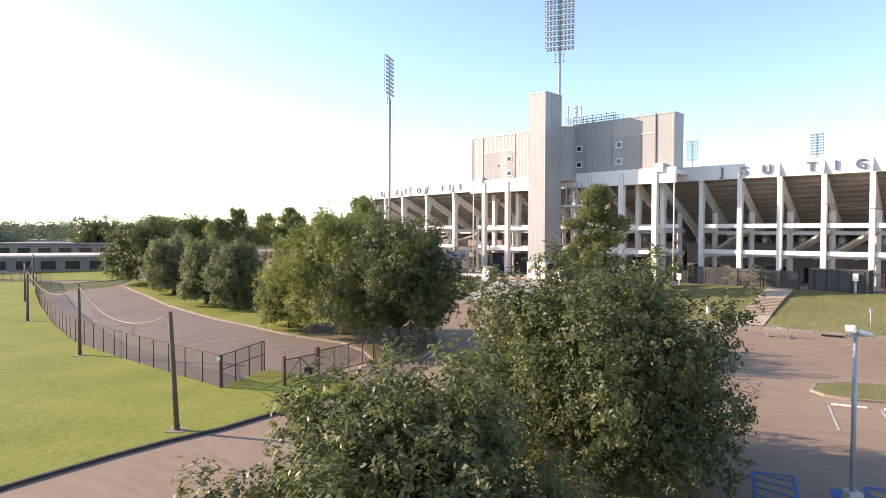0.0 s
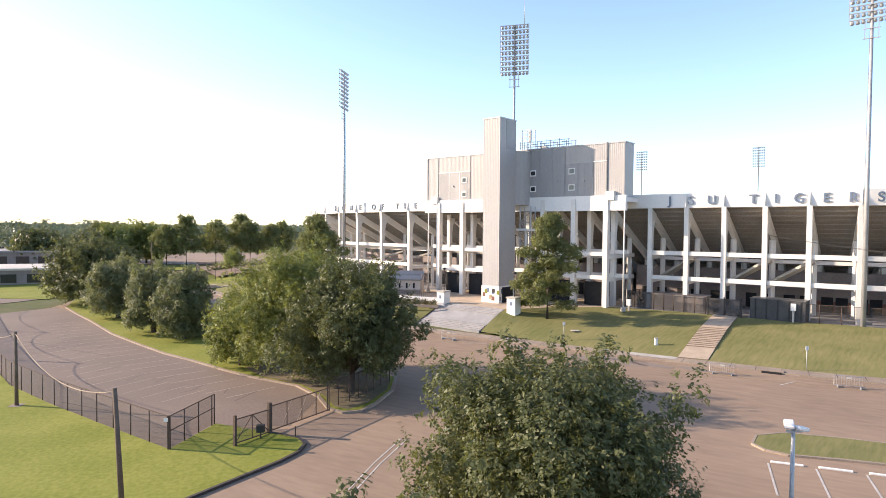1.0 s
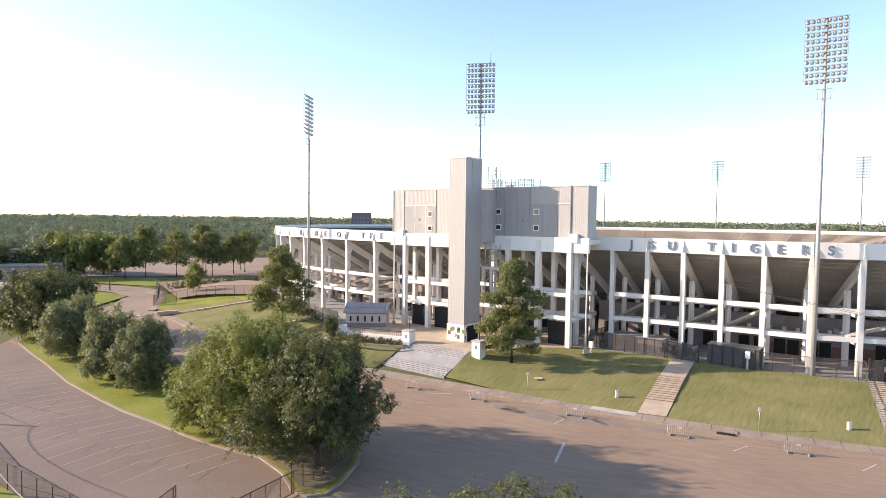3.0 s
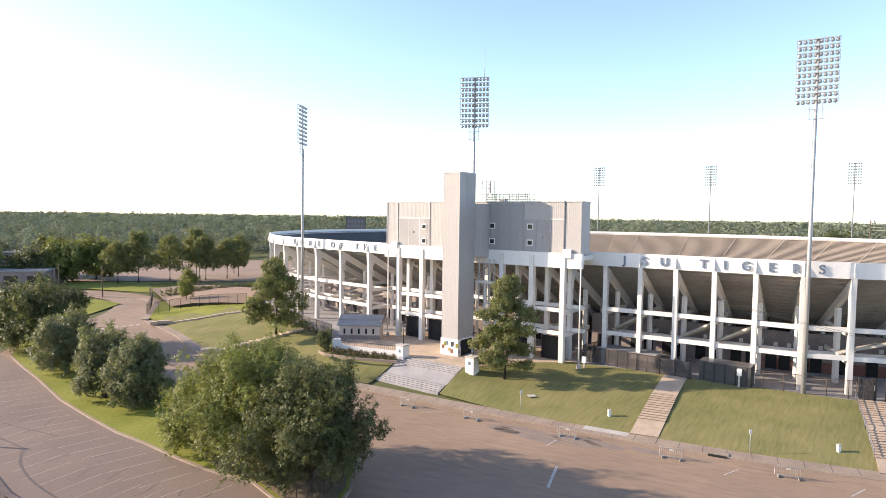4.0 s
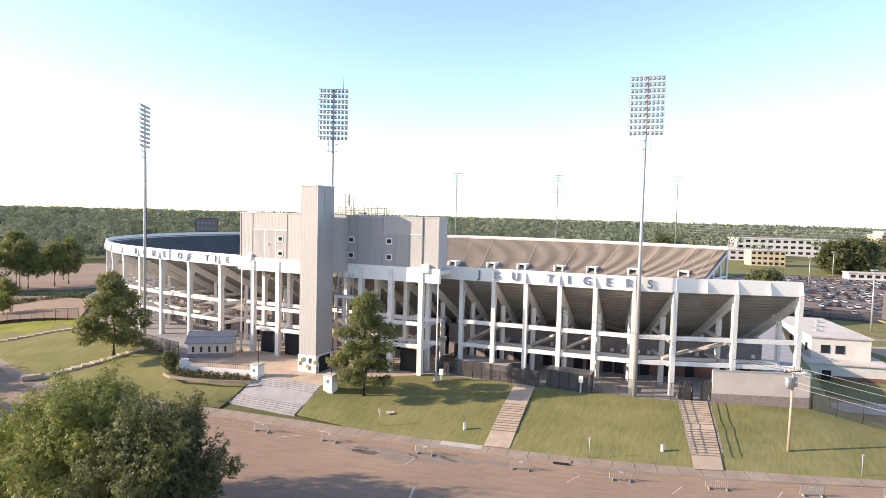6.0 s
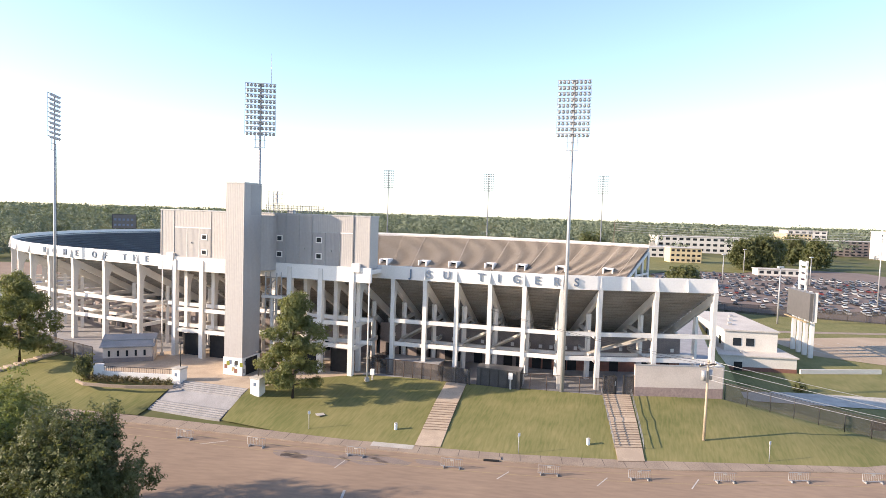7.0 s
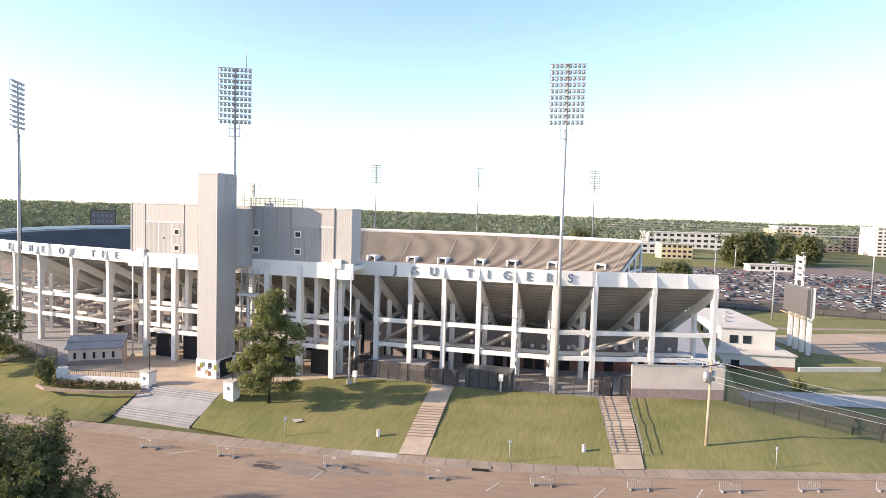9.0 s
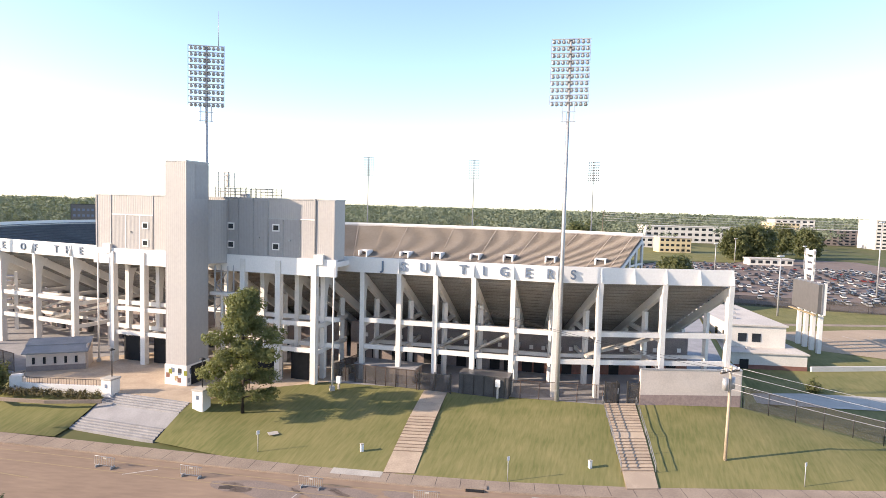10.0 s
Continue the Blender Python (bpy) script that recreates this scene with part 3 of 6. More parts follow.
def stand(name, line, sign, material, label, rows=22, depth=26.0, low=6.0, top=ZTOP, fascia=True):
    """A raked stand behind a rim: stepped seats above, ribbed concrete below, a painted parapet."""
    root = empty(name, label=label, category="stand", kind="structure")
    pts, nrm = normals(line, sign)
    verts, faces, seat, sf = [], [], [], []
    rise = (top - 1.6 - low) / rows
    run = depth / rows
    per = rows * 4 + 1
    sper = rows * 2 + 1
    bench, bf = [], []
    for p, n in zip(pts, nrm):
        for k in range(rows):
            d, z = 0.5 + k * run, top - 2.2 - k * rise
            verts += [p + n * d + V(0, 0, z + 0.2), p + n * (d - 0.16) + V(0, 0, z + 0.17), p + n * (d - 0.16) + V(0, 0, z), p + n * (d + run) + V(0, 0, z)]
            bench += [p + n * (d + 0.15) + V(0, 0, z + 1.42), p + n * (d + 0.5) + V(0, 0, z + 1.42), p + n * (d + 0.5) + V(0, 0, z + 1.3), p + n * (d + 0.15) + V(0, 0, z + 1.3)]
            seat += [p + n * (d - 0.1) + V(0, 0, z + 1.0), p + n * (d + run - 0.1) + V(0, 0, z + 1.0)]
        verts.append(p + n * (0.5 + depth) + V(0, 0, low - 0.5))
        seat.append(p + n * (0.4 + depth) + V(0, 0, Z0))
    for i in range(len(pts) - 1):
        for k in range(per - 1):
            a = i * per + k
            faces.append((a, a + 1, a + per + 1, a + per))
        for k in range(sper - 1):
            a = i * sper + k
            sf.append((a + sper, a + sper + 1, a + 1, a))
        for k in range(rows):
            a, b = (i * rows + k) * 4, ((i + 1) * rows + k) * 4
            for j in range(3):
                bf.append((a + j, a + j + 1, b + j + 1, b + j))
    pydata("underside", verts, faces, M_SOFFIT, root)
    pydata("seating", seat, sf, material, root)
    tagged(pydata("bench_rows", bench, bf, M_BENCH if material == M_SEAT else M_SEATB, root), kind="stuff")
    if fascia:
        for i in range(len(pts) - 1):
            bm = bmesh.new()
            q = []
            for p, n in ((pts[i], nrm[i]), (pts[i + 1], nrm[i + 1])):
                q.append([bm.verts.new(p + n * d + V(0, 0, z)) for d, z in ((0, ZFAS), (0, top), (0.3, top), (0.3, ZFAS + 0.3), (1.2, ZFAS + 0.3), (1.2, ZFAS))])
            for k in range(6):
                bm.faces.new((q[0][k], q[0][(k + 1) % 6], q[1][(k + 1) % 6], q[1][k]))
            bm.faces.new(q[0])
            bm.faces.new(q[1])
            part("parapet_panel", bm, M_FASCIA, root)
    return root, pts, nrm


stand_near, PR, NR = stand("stand_south", RIM_R, 1, M_SEAT, "raked concrete stand on white columns with painted parapet")
stand_left, PL, NL = stand("stand_north", RIM_L, -1, M_SEATB, "curved concrete stand on white columns with blue-grey seats coloured as in shade")
rim_mid = [(6.2, 116.2), (33.2, 95.4)]
stand_mid, PM, NM = stand("stand_middle", rim_mid, 1, M_SEAT, "raked concrete stand under the press box", fascia=False)
far_line = [(p.x, p.y) for p in smooth([(*p, 0) for p in RIM_FAR], 3)]
stand_far, PF, NF = stand("stand_far", far_line, -1, M_SEAT, "far stand with weathered bleachers and white parapet", rows=46, depth=38.0, low=4.5)


def column(root, p, n, z1, w=0.64, haunch=True, name="column"):
    """An upright with a curved haunch that carries the raker."""
    bm = bmesh.new()
    t = V(-n.y, n.x, 0)
    prof = [(0.1, Z0 - 0.1), (0.1, z1 - 0.9)]
    if haunch:
        prof += [(0.0, z1 + 0.4), (0.0, ZFAS + 0.02), (2.2, ZFAS - 0.9), (1.6, z1 - 0.6), (1.15, z1 - 1.6), (0.95, z1 - 3.0), (0.9, Z0 - 0.1)]
    else:
        prof += [(0.1, z1), (0.9, z1), (0.9, Z0 - 0.1)]
    a = [bm.verts.new(p + n * d + t * w / 2 + V(0, 0, z)) for d, z in prof]
    b = [bm.verts.new(p + n * d - t * w / 2 + V(0, 0, z)) for d, z in prof]
    bm.faces.new(a)
    bm.faces.new(b[::-1])
    for i in range(len(a)):
        j = (i + 1) % len(a)
        bm.faces.new((a[i], a[j], b[j], b[i]))
    return part(name, bm, M_WHITE, root)


def bent(root, p, n, depth=25.0):
    """One frame of the stand: front column, raker, two inner columns."""
    column(root, p, n, ZCOL)
    slope = (ZTOP - 1.6 - 6.0) / 26.0
    bm = bmesh.new()
    bar(bm, p + n * 0.8 + V(0, 0, ZFAS - 0.9), p + n * depth + V(0, 0, ZFAS - 0.9 - slope * (depth - 0.8)), 0.55, 1.1)
    part("raker", bm, M_WHITE, root)
    for d in (6.5, 14.0):
        bm = bmesh.new()
        bar(bm, p + n * d + V(0, 0, Z0 - 0.1), p + n * d + V(0, 0, ZFAS - 1.2 - slope * d), 0.6)
        part("inner_column", bm, M_WHITE, root)


def beams(root, pts, nrm, levels, off=0.5, w=0.4, h=0.62):
    for (a, na), (b, nb) in zip(zip(pts, nrm), list(zip(pts, nrm))[1:]):
        for z in levels:
            bm = bmesh.new()
            bar(bm, a + na * off + V(0, 0, z), b + nb * off + V(0, 0, z), w, h)
            part("beam", bm, M_WHITE, root)


for root, pts, nrm in ((stand_near, PR[1:], NR[1:]), (stand_left, PL[1:10], NL[1:10])):
    for p, n in zip(pts, nrm):
        bent(root, p, n)
    beams(root, pts, nrm, (12.3, 8.6))
    beams(root, pts, nrm, (11.3, 8.0), 6.5, 0.4, 0.5)
for s in (3.0, 8.6, 14.5, 20.5, 26.5, 32.0, 36.0):
    p = at(s, 2.6)
    bent(stand_mid, p, IN)
inner = [at(s, 2.6) for s in (-1, 38.5)]
beams(stand_mid, inner, [IN, IN], (12.3, 8.6))

# lower concourse: back wall with doors and notices
def concession(line, sign, name, d=12.0):
    pts, nrm = normals(line, sign)
    root = empty(name, label="mauve-brown concession wall with brick base under the stand", category="wall", kind="structure")
    for (a, na), (b, nb) in zip(zip(pts, nrm), list(zip(pts, nrm))[1:]):
        A, B = a + na * d, b + nb * d
        bm = bmesh.new()
        bar(bm, A + V(0, 0, 7.6), B + V(0, 0, 7.6), 0.3, 4.2)
        part("wall_panel", bm, M_WALL, root)
        bm = bmesh.new()
        bar(bm, A + V(0, 0, 4.7) - na * 0.04, B + V(0, 0, 4.7) - nb * 0.04, 0.3, 1.6)
        part("wall_base", bm, M_BRICK if a.x > 52 else M_WALL, root)
        w = (B - A).normalized()
        for k in (0.3, 0.72):
            q = lerp(A, B, k) - na * 0.2
            bm = bmesh.new()
            bar(bm, q + V(0, 0, 3.9), q + V(0, 0, 6.1), 1.5, 0.1, w.cross(V(0, 0, 1)))
            part("doorway", bm, M_DARK, root)
            q = lerp(A, B, k + 0.13) - na * 0.2
            bm = bmesh.new()
            bar(bm, q + V(0, 0, 7.4), q + V(0, 0, 8.0), 0.55, 0.08, w.cross(V(0, 0, 1)))
            part("notice", bm, M_FASCIA, root)
    return root


concession(RIM_R, 1, "wall_south")
concession(RIM_L[:10], -1, "wall_north")
concession([(6.2, 116.2), (33.2, 95.4)], 1, "wall_middle")

# ------------------------------------------------------------ press box and tower
press = empty("press_box", label="grey-beige ribbed metal press box over the stand", category="press box")
PBZ0, PBZ1 = 20.7, 28.7
SL = 39.0


def sbox(s0, d0, z0, s1, d1, z1):
    m = Matrix(((U.x, IN.x, 0, P0.x), (U.y, IN.y, 0, P0.y), (0, 0, 1, 0), (0, 0, 0, 1)))
    return cbox(s0, d0, z0, s1, d1, z1, m=m)


PD = 3.1
part("body", sbox(0, 0, PBZ0, SL, PD, PBZ1), M_CLAD, press)
part("roof_edge", sbox(-0.08, -0.08, PBZ1, SL + 0.08, PD + 0.1, PBZ1 + 0.18), M_STEEL, press)
TS0, TS1, TD0, TD1 = 18.2, 21.4, -7.0, -2.5


def prism(outline, z0, z1):
    """An upright block over an outline in the press box's own frame."""
    bm = bmesh.new()
    lo, hi = ([bm.verts.new(at(a, b, z)) for a, b in outline] for z in (z0, z1))
    bm.faces.new(lo)
    bm.faces.new(hi)
    for k in range(len(lo)):
        n = (k + 1) % len(lo)
        bm.faces.new((lo[k], lo[n], hi[n], hi[k]))
    return bm


bow = [(20.0 + 2.75 * math.cos(k * math.pi / 20), -0.02 - 2.9 * math.sin(k * math.pi / 20)) for k in range(11)]
part("link_block", prism([(TS0 - 0.3, -0.02), *bow, (TS0 - 0.3, -2.92)], 19.7, 28.3), M_CLAD, press, "grey block with a rounded corner between tower and box")
part("link_roof", prism([(TS0 - 0.4, -0.02), *[(20.0 + (a - 20.0) * 1.03, b * 1.03) for a, b in bow], (TS0 - 0.4, -3.0)], 28.3, 28.42), M_STEEL, press)
for s0, s1, z0, z1 in ((3.1, 5.35, 20.95, 25.8), (5.52, 7.8, 20.95, 25.8), (7.92, 10.08, 20.95, 25.8), (22.9, 24.3, 20.95, 28.5), (24.42, 26.68, 20.95, 28.5), (26.8, 29.0, 20.95, 28.5), (29.2, 31.3, 20.95, 26.0), (31.42, 33.8, 20.95, 26.0)):
    part("wall_panel", sbox(s0, -0.06, z0, s1, 0.02, z1), M_PANEL, press)
for s0, s1, z in ((2.9, 10.2, 25.9), (29.1, 33.9, 26.1), (33.95, 36.1, 26.1)):
    part("panel_trim", sbox(s0, -0.09, z - 0.07, s1, 0.02, z + 0.07), M_FASCIA if s0 < 4 or s0 > 33 else M_STEEL, press)
for sx in (5.435, 7.86):
    part("panel_trim", sbox(sx - 0.06, -0.09, 20.95, sx + 0.06, 0.02, 25.8), M_FASCIA, press)
for sx in (2.75, 10.2, 24.36, 26.74, 29.1, 31.36, 33.88):
    part("seam", sbox(sx - 0.035, -0.085, 20.95, sx + 0.035, 0.02, PBZ1 if sx not in (31.36, 33.88) else 26.0), M_STEEL, press)
part("seam", sbox(36.12, -0.14, PBZ0, 36.26, 0.02, PBZ1 + 0.25), M_DARKSTEEL, press, "dark upright joint cover")
for sx, z in ((8.9, 24.4), (8.9, 21.85), (23.25, 24.85), (23.25, 22.3), (30.3, 24.85), (30.3, 22.3)):
    fr = part("window", sbox(sx - 0.55, -0.14, z - 0.5, sx + 0.55, -0.04, z + 0.5), M_FASCIA, press, "white-framed window")
    part("pane", sbox(sx - 0.38, -0.16, z - 0.33, sx + 0.38, -0.13, z + 0.33), M_GLASS, fr)
for sx, z in ((27.7, 23.4), (32.4, 23.2), (6.3, 23.4)):
    part("wall_lamp", sbox(sx - 0.12, -0.24, z - 0.1, sx + 0.12, -0.06, z + 0.12), M_STEEL, press)
for sx in (0.1, SL - 0.1):
    part("corner_trim", sbox(sx - 0.1, -0.1, PBZ0, sx + 0.1, 0.02, PBZ1), M_CLAD, press)
part("band", sbox(-0.3, -0.25, 18.6, SL + 0.3, 0.35, 20.9), M_FASCIA, press, "white painted concrete band")
part("deck", sbox(-0.3, 0.36, 19.9, SL + 0.3, 6.0, 20.6), M_WHITE, press)
for s in (3.1, 8.6, 25.3, 30.8, 36.2):
    part("column", sbox(s - 0.38, -0.45, Z0 - 0.1, s + 0.38, 0.45, 20.4), M_WHITE, press)
for a, b in ((3.1, 8.6), (8.6, TS0), (TS1, 25.3), (25.3, 30.8), (30.8, 36.2)):
    for z in (12.0, 8.4):
        part("beam", sbox(a + 0.46, -0.2, z - 0.3, b - 0.46, 0.2, z + 0.3), M_WHITE, press)
for s in (2.3, 36.9):
    part("column_cap", sbox(s - 0.65, -0.55, 20.2, s + 0.65, 0.0, 21.5), M_FASCIA, press)
for d in (0.4, 2.7):
    for k in range(12):
        bm = bmesh.new()
        bar(bm, at(20.4 + k * 0.82, d, PBZ1 + 0.1), at(20.4 + k * 0.82, d, PBZ1 + (1.45 if k % 3 else 1.6)), 0.07)
        part("railing_post", bm, M_DARKSTEEL, press)
    for z in (0.55, 0.95, 1.35):
        bm = bmesh.new()
        bar(bm, at(20.2, d, PBZ1 + z), at(29.6, d, PBZ1 + z), 0.06)
        part("railing_bar", bm, M_DARKSTEEL, press)
for a in (20.3, 21.9):
    for d in (1.2, 2.6):
        bm = bmesh.new()
        bar(bm, at(a, d, PBZ1), at(a, d, PBZ1 + 3.7), 0.1)
        part("frame_post", bm, M_STEEL, press)
for z in (0.9, 1.7, 2.5, 3.2, 3.65):
    for d in (1.2, 2.6):
        bm = bmesh.new()
        bar(bm, at(20.2, d, PBZ1 + z), at(22.2 if z > 3.5 else 22.0, d, PBZ1 + z), 0.08)
        part("frame_rung", bm, M_STEEL, press)
part("dish_panel", sbox(21.5, 1.3, PBZ1 + 1.6, 21.9, 1.5, PBZ1 + 3.5), M_STEEL, press, "pale upright aerial panel")
part("vent_box", sbox(23.6, 1.6, PBZ1 + 0.1, 24.6, 2.4, PBZ1 + 0.7), M_STEEL, press)

tower = empty("stair_tower", label="tall ribbed beige lift tower with painted base", category="tower")
part("shaft", sbox(TS0, TD0, 6.6, TS1, TD1, 33.2), M_CLAD, tower)
part("cap", sbox(TS0 - 0.06, TD0 - 0.06, 33.2, TS1 + 0.06, TD1 + 0.06, 33.4), M_STEEL, tower)
part("side_panel", sbox(TS1 - 0.01, TD0 + 1.7, 28.5, TS1 + 0.03, TD1, 33.0), M_PANEL, tower)
part("base", sbox(TS0 - 0.1, TD0 - 0.1, Z0 - 0.1, TS1 + 0.1, TD1 + 0.1, 6.6), M_FASCIA, tower, "white base with a colourful mural")
# ------------------------------------------------------------ light masts
def mast(name, x, y, z0, zb, face, label, rows=10, cols=8, w=4.7, h=8.0, steel=M_STEEL, lens=M_LENS):
    """A tall steel mast with a bank of floodlights that looks along the angle face."""
    root = empty(name, x, y, 0, face, label=label, category="floodlight mast", group="floodlight masts")
    bm = bmesh.new()
    pipe(bm, [(0, 0, z0), (0, 0, lerp(z0, zb, 0.5)), (0, 0, zb + h)], [0.3, 0.25, 0.14], 12)
    part("pole", bm, steel, root)
    for r in range(rows):
        z = zb + 0.3 + r * (h - 0.4) / (rows - 1)
        bm = bmesh.new()
        bar(bm, (-w / 2, 0.25, z), (w / 2, 0.25, z), 0.12)
        part("crossarm", bm, steel, root)
    for sx in (-w / 2, w / 2):
        bm = bmesh.new()
        bar(bm, (sx, 0.25, zb), (sx, 0.25, zb + h), 0.06)
        part("side_bar", bm, steel, root)
    bm = bmesh.new()
    pipe(bm, [(0, 0, 0), (0, -0.18, -0.06), (0, -0.42, -0.2)], [0.09, 0.2, 0.26], 8)
    lamp = bpy.data.meshes.new("floodlight")
    bm.to_mesh(lamp)
    bm.free()
    lamp.materials.append(lens)
    for r in range(rows):
        z = zb + 0.22 + r * (h - 0.4) / (rows - 1)
        for c in range(cols):
            o = new("floodlight", lamp)
            o.parent = root
            o.matrix_basis = pose(-w / 2 + (c + 0.5) * w / cols, 0.2, z)
    for sx in (-0.7, 0.7):
        bm = bmesh.new()
        bar(bm, (sx, 0.2, zb - 2.2), (sx, 0.2, zb), 0.08)
        part("cage_bar", bm, steel, root)
    for z in (zb - 2.1, zb - 0.9):
        bm = bmesh.new()
        bar(bm, (-0.9, 0.2, z), (0.9, 0.2, z), 0.09)
        part("cage_rung", bm, steel, root)
    bm = bmesh.new()
    pipe(bm, [(0.2, -0.3, z0 + 8), (0.26, -0.3, lerp(z0, zb, 0.4)), (0.16, -0.2, zb - 1)], 0.06, 6)
    part("conduit", bm, M_BLACK, root)
    return root


mast("floodlight_mast", -11.9, 134.2, Z0, 41.0, 76, "tall galvanised floodlight mast beside the curved stand")
mast("floodlight_mast", 18.8, 101.9, Z0, 41.2, 160, "tall galvanised floodlight mast behind the lift tower")
mast("floodlight_mast", 57.4, 72.6, Z0, 41.4, 140, "tall galvanised floodlight mast in front of the parapet")
for x, y, f in ((97.6, 245, 140), (135.5, 226.3, 130), (173.5, 198.7, 120)):
    mast("floodlight_mast", x, y, -4, 39.8, f, "far floodlight mast behind the opposite stand", 8, 6, 4.6, 7.4, M_DARKSTEEL, M_DARKSTEEL)

# ------------------------------------------------------------ trees
tree("oak_tree", "large dark green oak beside the road", 7.0, 29.0, g(7, 29), 9.0, 7.5, 3, M_OAK, 125000, 0.105, low=0.03, clumps=120)
tree("oak_tree", "lower green oak close to the car park", -1.0, 17.0, g(-1, 17), 7.2, 5.2, 4, M_OAK, 85000, 0.10, low=0.15, clumps=110)
tree("oak_tree", "broad live oak on the grass strip", -4.4, 57.6, g(-4, 57), 11.2, 7.0, 5, M_OAK, 110000, 0.115, low=0.2, clumps=80)
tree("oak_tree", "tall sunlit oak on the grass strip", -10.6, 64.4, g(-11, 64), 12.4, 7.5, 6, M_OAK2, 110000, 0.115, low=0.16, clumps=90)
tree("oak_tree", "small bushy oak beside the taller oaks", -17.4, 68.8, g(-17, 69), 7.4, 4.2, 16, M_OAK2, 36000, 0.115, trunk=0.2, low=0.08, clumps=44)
for x, y, h, r, s in ((-28.6, 84.3, 8.6, 4.4, 7), (-34.5, 89.5, 8.8, 4.6, 8), (-45, 102.5, 9.5, 5.4, 9)):
    tree("magnolia_tree", "glossy-leaved magnolia on the grass strip", x, y, g(x, y) + 0.1, h, r, s, M_MAGN, 42000, 0.15, low=0.08, clumps=46, group="magnolias")
tree("oak_tree", "wide dark oak at the end of the grass strip", -58, 121, g(-58, 121), 11.5, 9.5, 10, M_OAK, 60000, 0.2, low=0.15, clumps=80)
pine("pine_tree", "tall pine on the grass bank", 20.9, 86.0, 3.1, 14.8, 5.0, 11, 64000, 0.12, 0.16)
pine("pine_tree", "tall pine on the lawn by the plaza", -15.2, 117.6, 4.3, 13.5, 5.4, 12, 56000, 0.14, 0.16)
# ------------------------------------------------------------ lettering on the parapet
def letter(ch, p, right, up_z, size, root, material=M_LETTER):
    """One raised letter, upright, standing a little off the parapet."""
    cu = bpy.data.curves.new("letter", "FONT")
    cu.body, cu.size, cu.extrude, cu.offset = ch, size * 1.38, 0.06, 0.035
    cu.align_x = "CENTER"
    tmp = bpy.data.objects.new("letter", cu)
    scene.collection.objects.link(tmp)
    me = bpy.data.meshes.new_from_object(tmp.evaluated_get(bpy.context.evaluated_depsgraph_get()))
    bpy.data.objects.remove(tmp)
    me.materials.append(material)
    o = new("letter", me)
    o.parent = root
    out = right.cross(V(0, 0, 1))
    o.matrix_basis = Matrix(((right.x, 0, out.x, p.x), (right.y, 0, out.y, p.y), (0, 1, 0, up_z), (0, 0, 0, 1)))
    return o


def on_rim(pts, k):
    i = min(int(k), len(pts) - 2)
    return lerp(pts[i], pts[i + 1], k - i), (pts[i + 1] - pts[i]).normalized()


sign_r = empty("parapet_sign", label="grey-blue raised letters reading JSU TIGERS on white parapet", category="sign")
for ch, k in zip("JSUTIGERS", (1.56, 2.12, 2.68, 3.72, 4.25, 4.77, 5.33, 5.84, 6.35)):
    p, d = on_rim(PR, k)
    letter(ch, p + V(d.y, -d.x, 0) * 0.14, d, 19.5, 1.25, sign_r)
sign_l = empty("parapet_sign", label="grey-blue raised letters reading HOME OF THE on white parapet", category="sign")
for ch, k in zip("EHTFOEMOH", (0.68, 1.07, 1.37, 1.92, 2.27, 2.83, 3.27, 3.72, 4.16)):
    p, d = on_rim(PL, k)
    letter(ch, p - V(d.y, -d.x, 0) * 0.1, -d, 19.55, 1.15, sign_l)


def fin(root, p, d, out):
    bm = bmesh.new()
    a = [p + out * o + V(0, 0, z) for o, z in ((0.0, ZFAS + 0.15), (0.0, ZTOP - 0.1), (0.5, ZFAS + 0.15))]
    lo = [bm.verts.new(q + d * 0.06) for q in a]
    hi = [bm.verts.new(q - d * 0.06) for q in a]
    bm.faces.new(lo)
    bm.faces.new(hi[::-1])
    for i in range(3):
        bm.faces.new((lo[i], lo[(i + 1) % 3], hi[(i + 1) % 3], hi[i]))
    part("fin", bm, M_FASCIA, root)


for i in range(2, 10):
    p, d = on_rim(PR, i - 0.001)
    fin(stand_near, p, d, V(d.y, -d.x, 0))
for k in (7.5, 8.5):
    p, d = on_rim(PR, k)
    fin(stand_near, p, d, V(d.y, -d.x, 0))
for i in range(1, 9):
    p, d = on_rim(PL, i)
    fin(stand_left, p, d, -V(d.y, -d.x, 0))

# open frame under the end of the far stand
end_p, end_n = PF[-1], NF[-1]
for d in (0.4, 7.0, 14.0, 21.0):
    bm = bmesh.new()
    zt = 18.6 - d * 0.36
    bar(bm, end_p + end_n * d + V(0, 0, -4), end_p + end_n * d + V(0, 0, zt), 0.7)
    part("end_column", bm, M_WHITE, stand_far)
for z in (6.0, 11.0):
    bm = bmesh.new()
    bar(bm, end_p + end_n * 0.4 + V(0, 0, z), end_p + end_n * (21 if z < 8 else 14) + V(0, 0, z), 0.5, 0.6)
    part("end_beam", bm, M_WHITE, stand_far)
bm = bmesh.new()
bar(bm, end_p + end_n * 0.4 + V(0, 0, 18.6), end_p + end_n * 37 + V(0, 0, 5.0), 0.5, 1.1)
part("end_raker", bm, M_WHITE, stand_far)

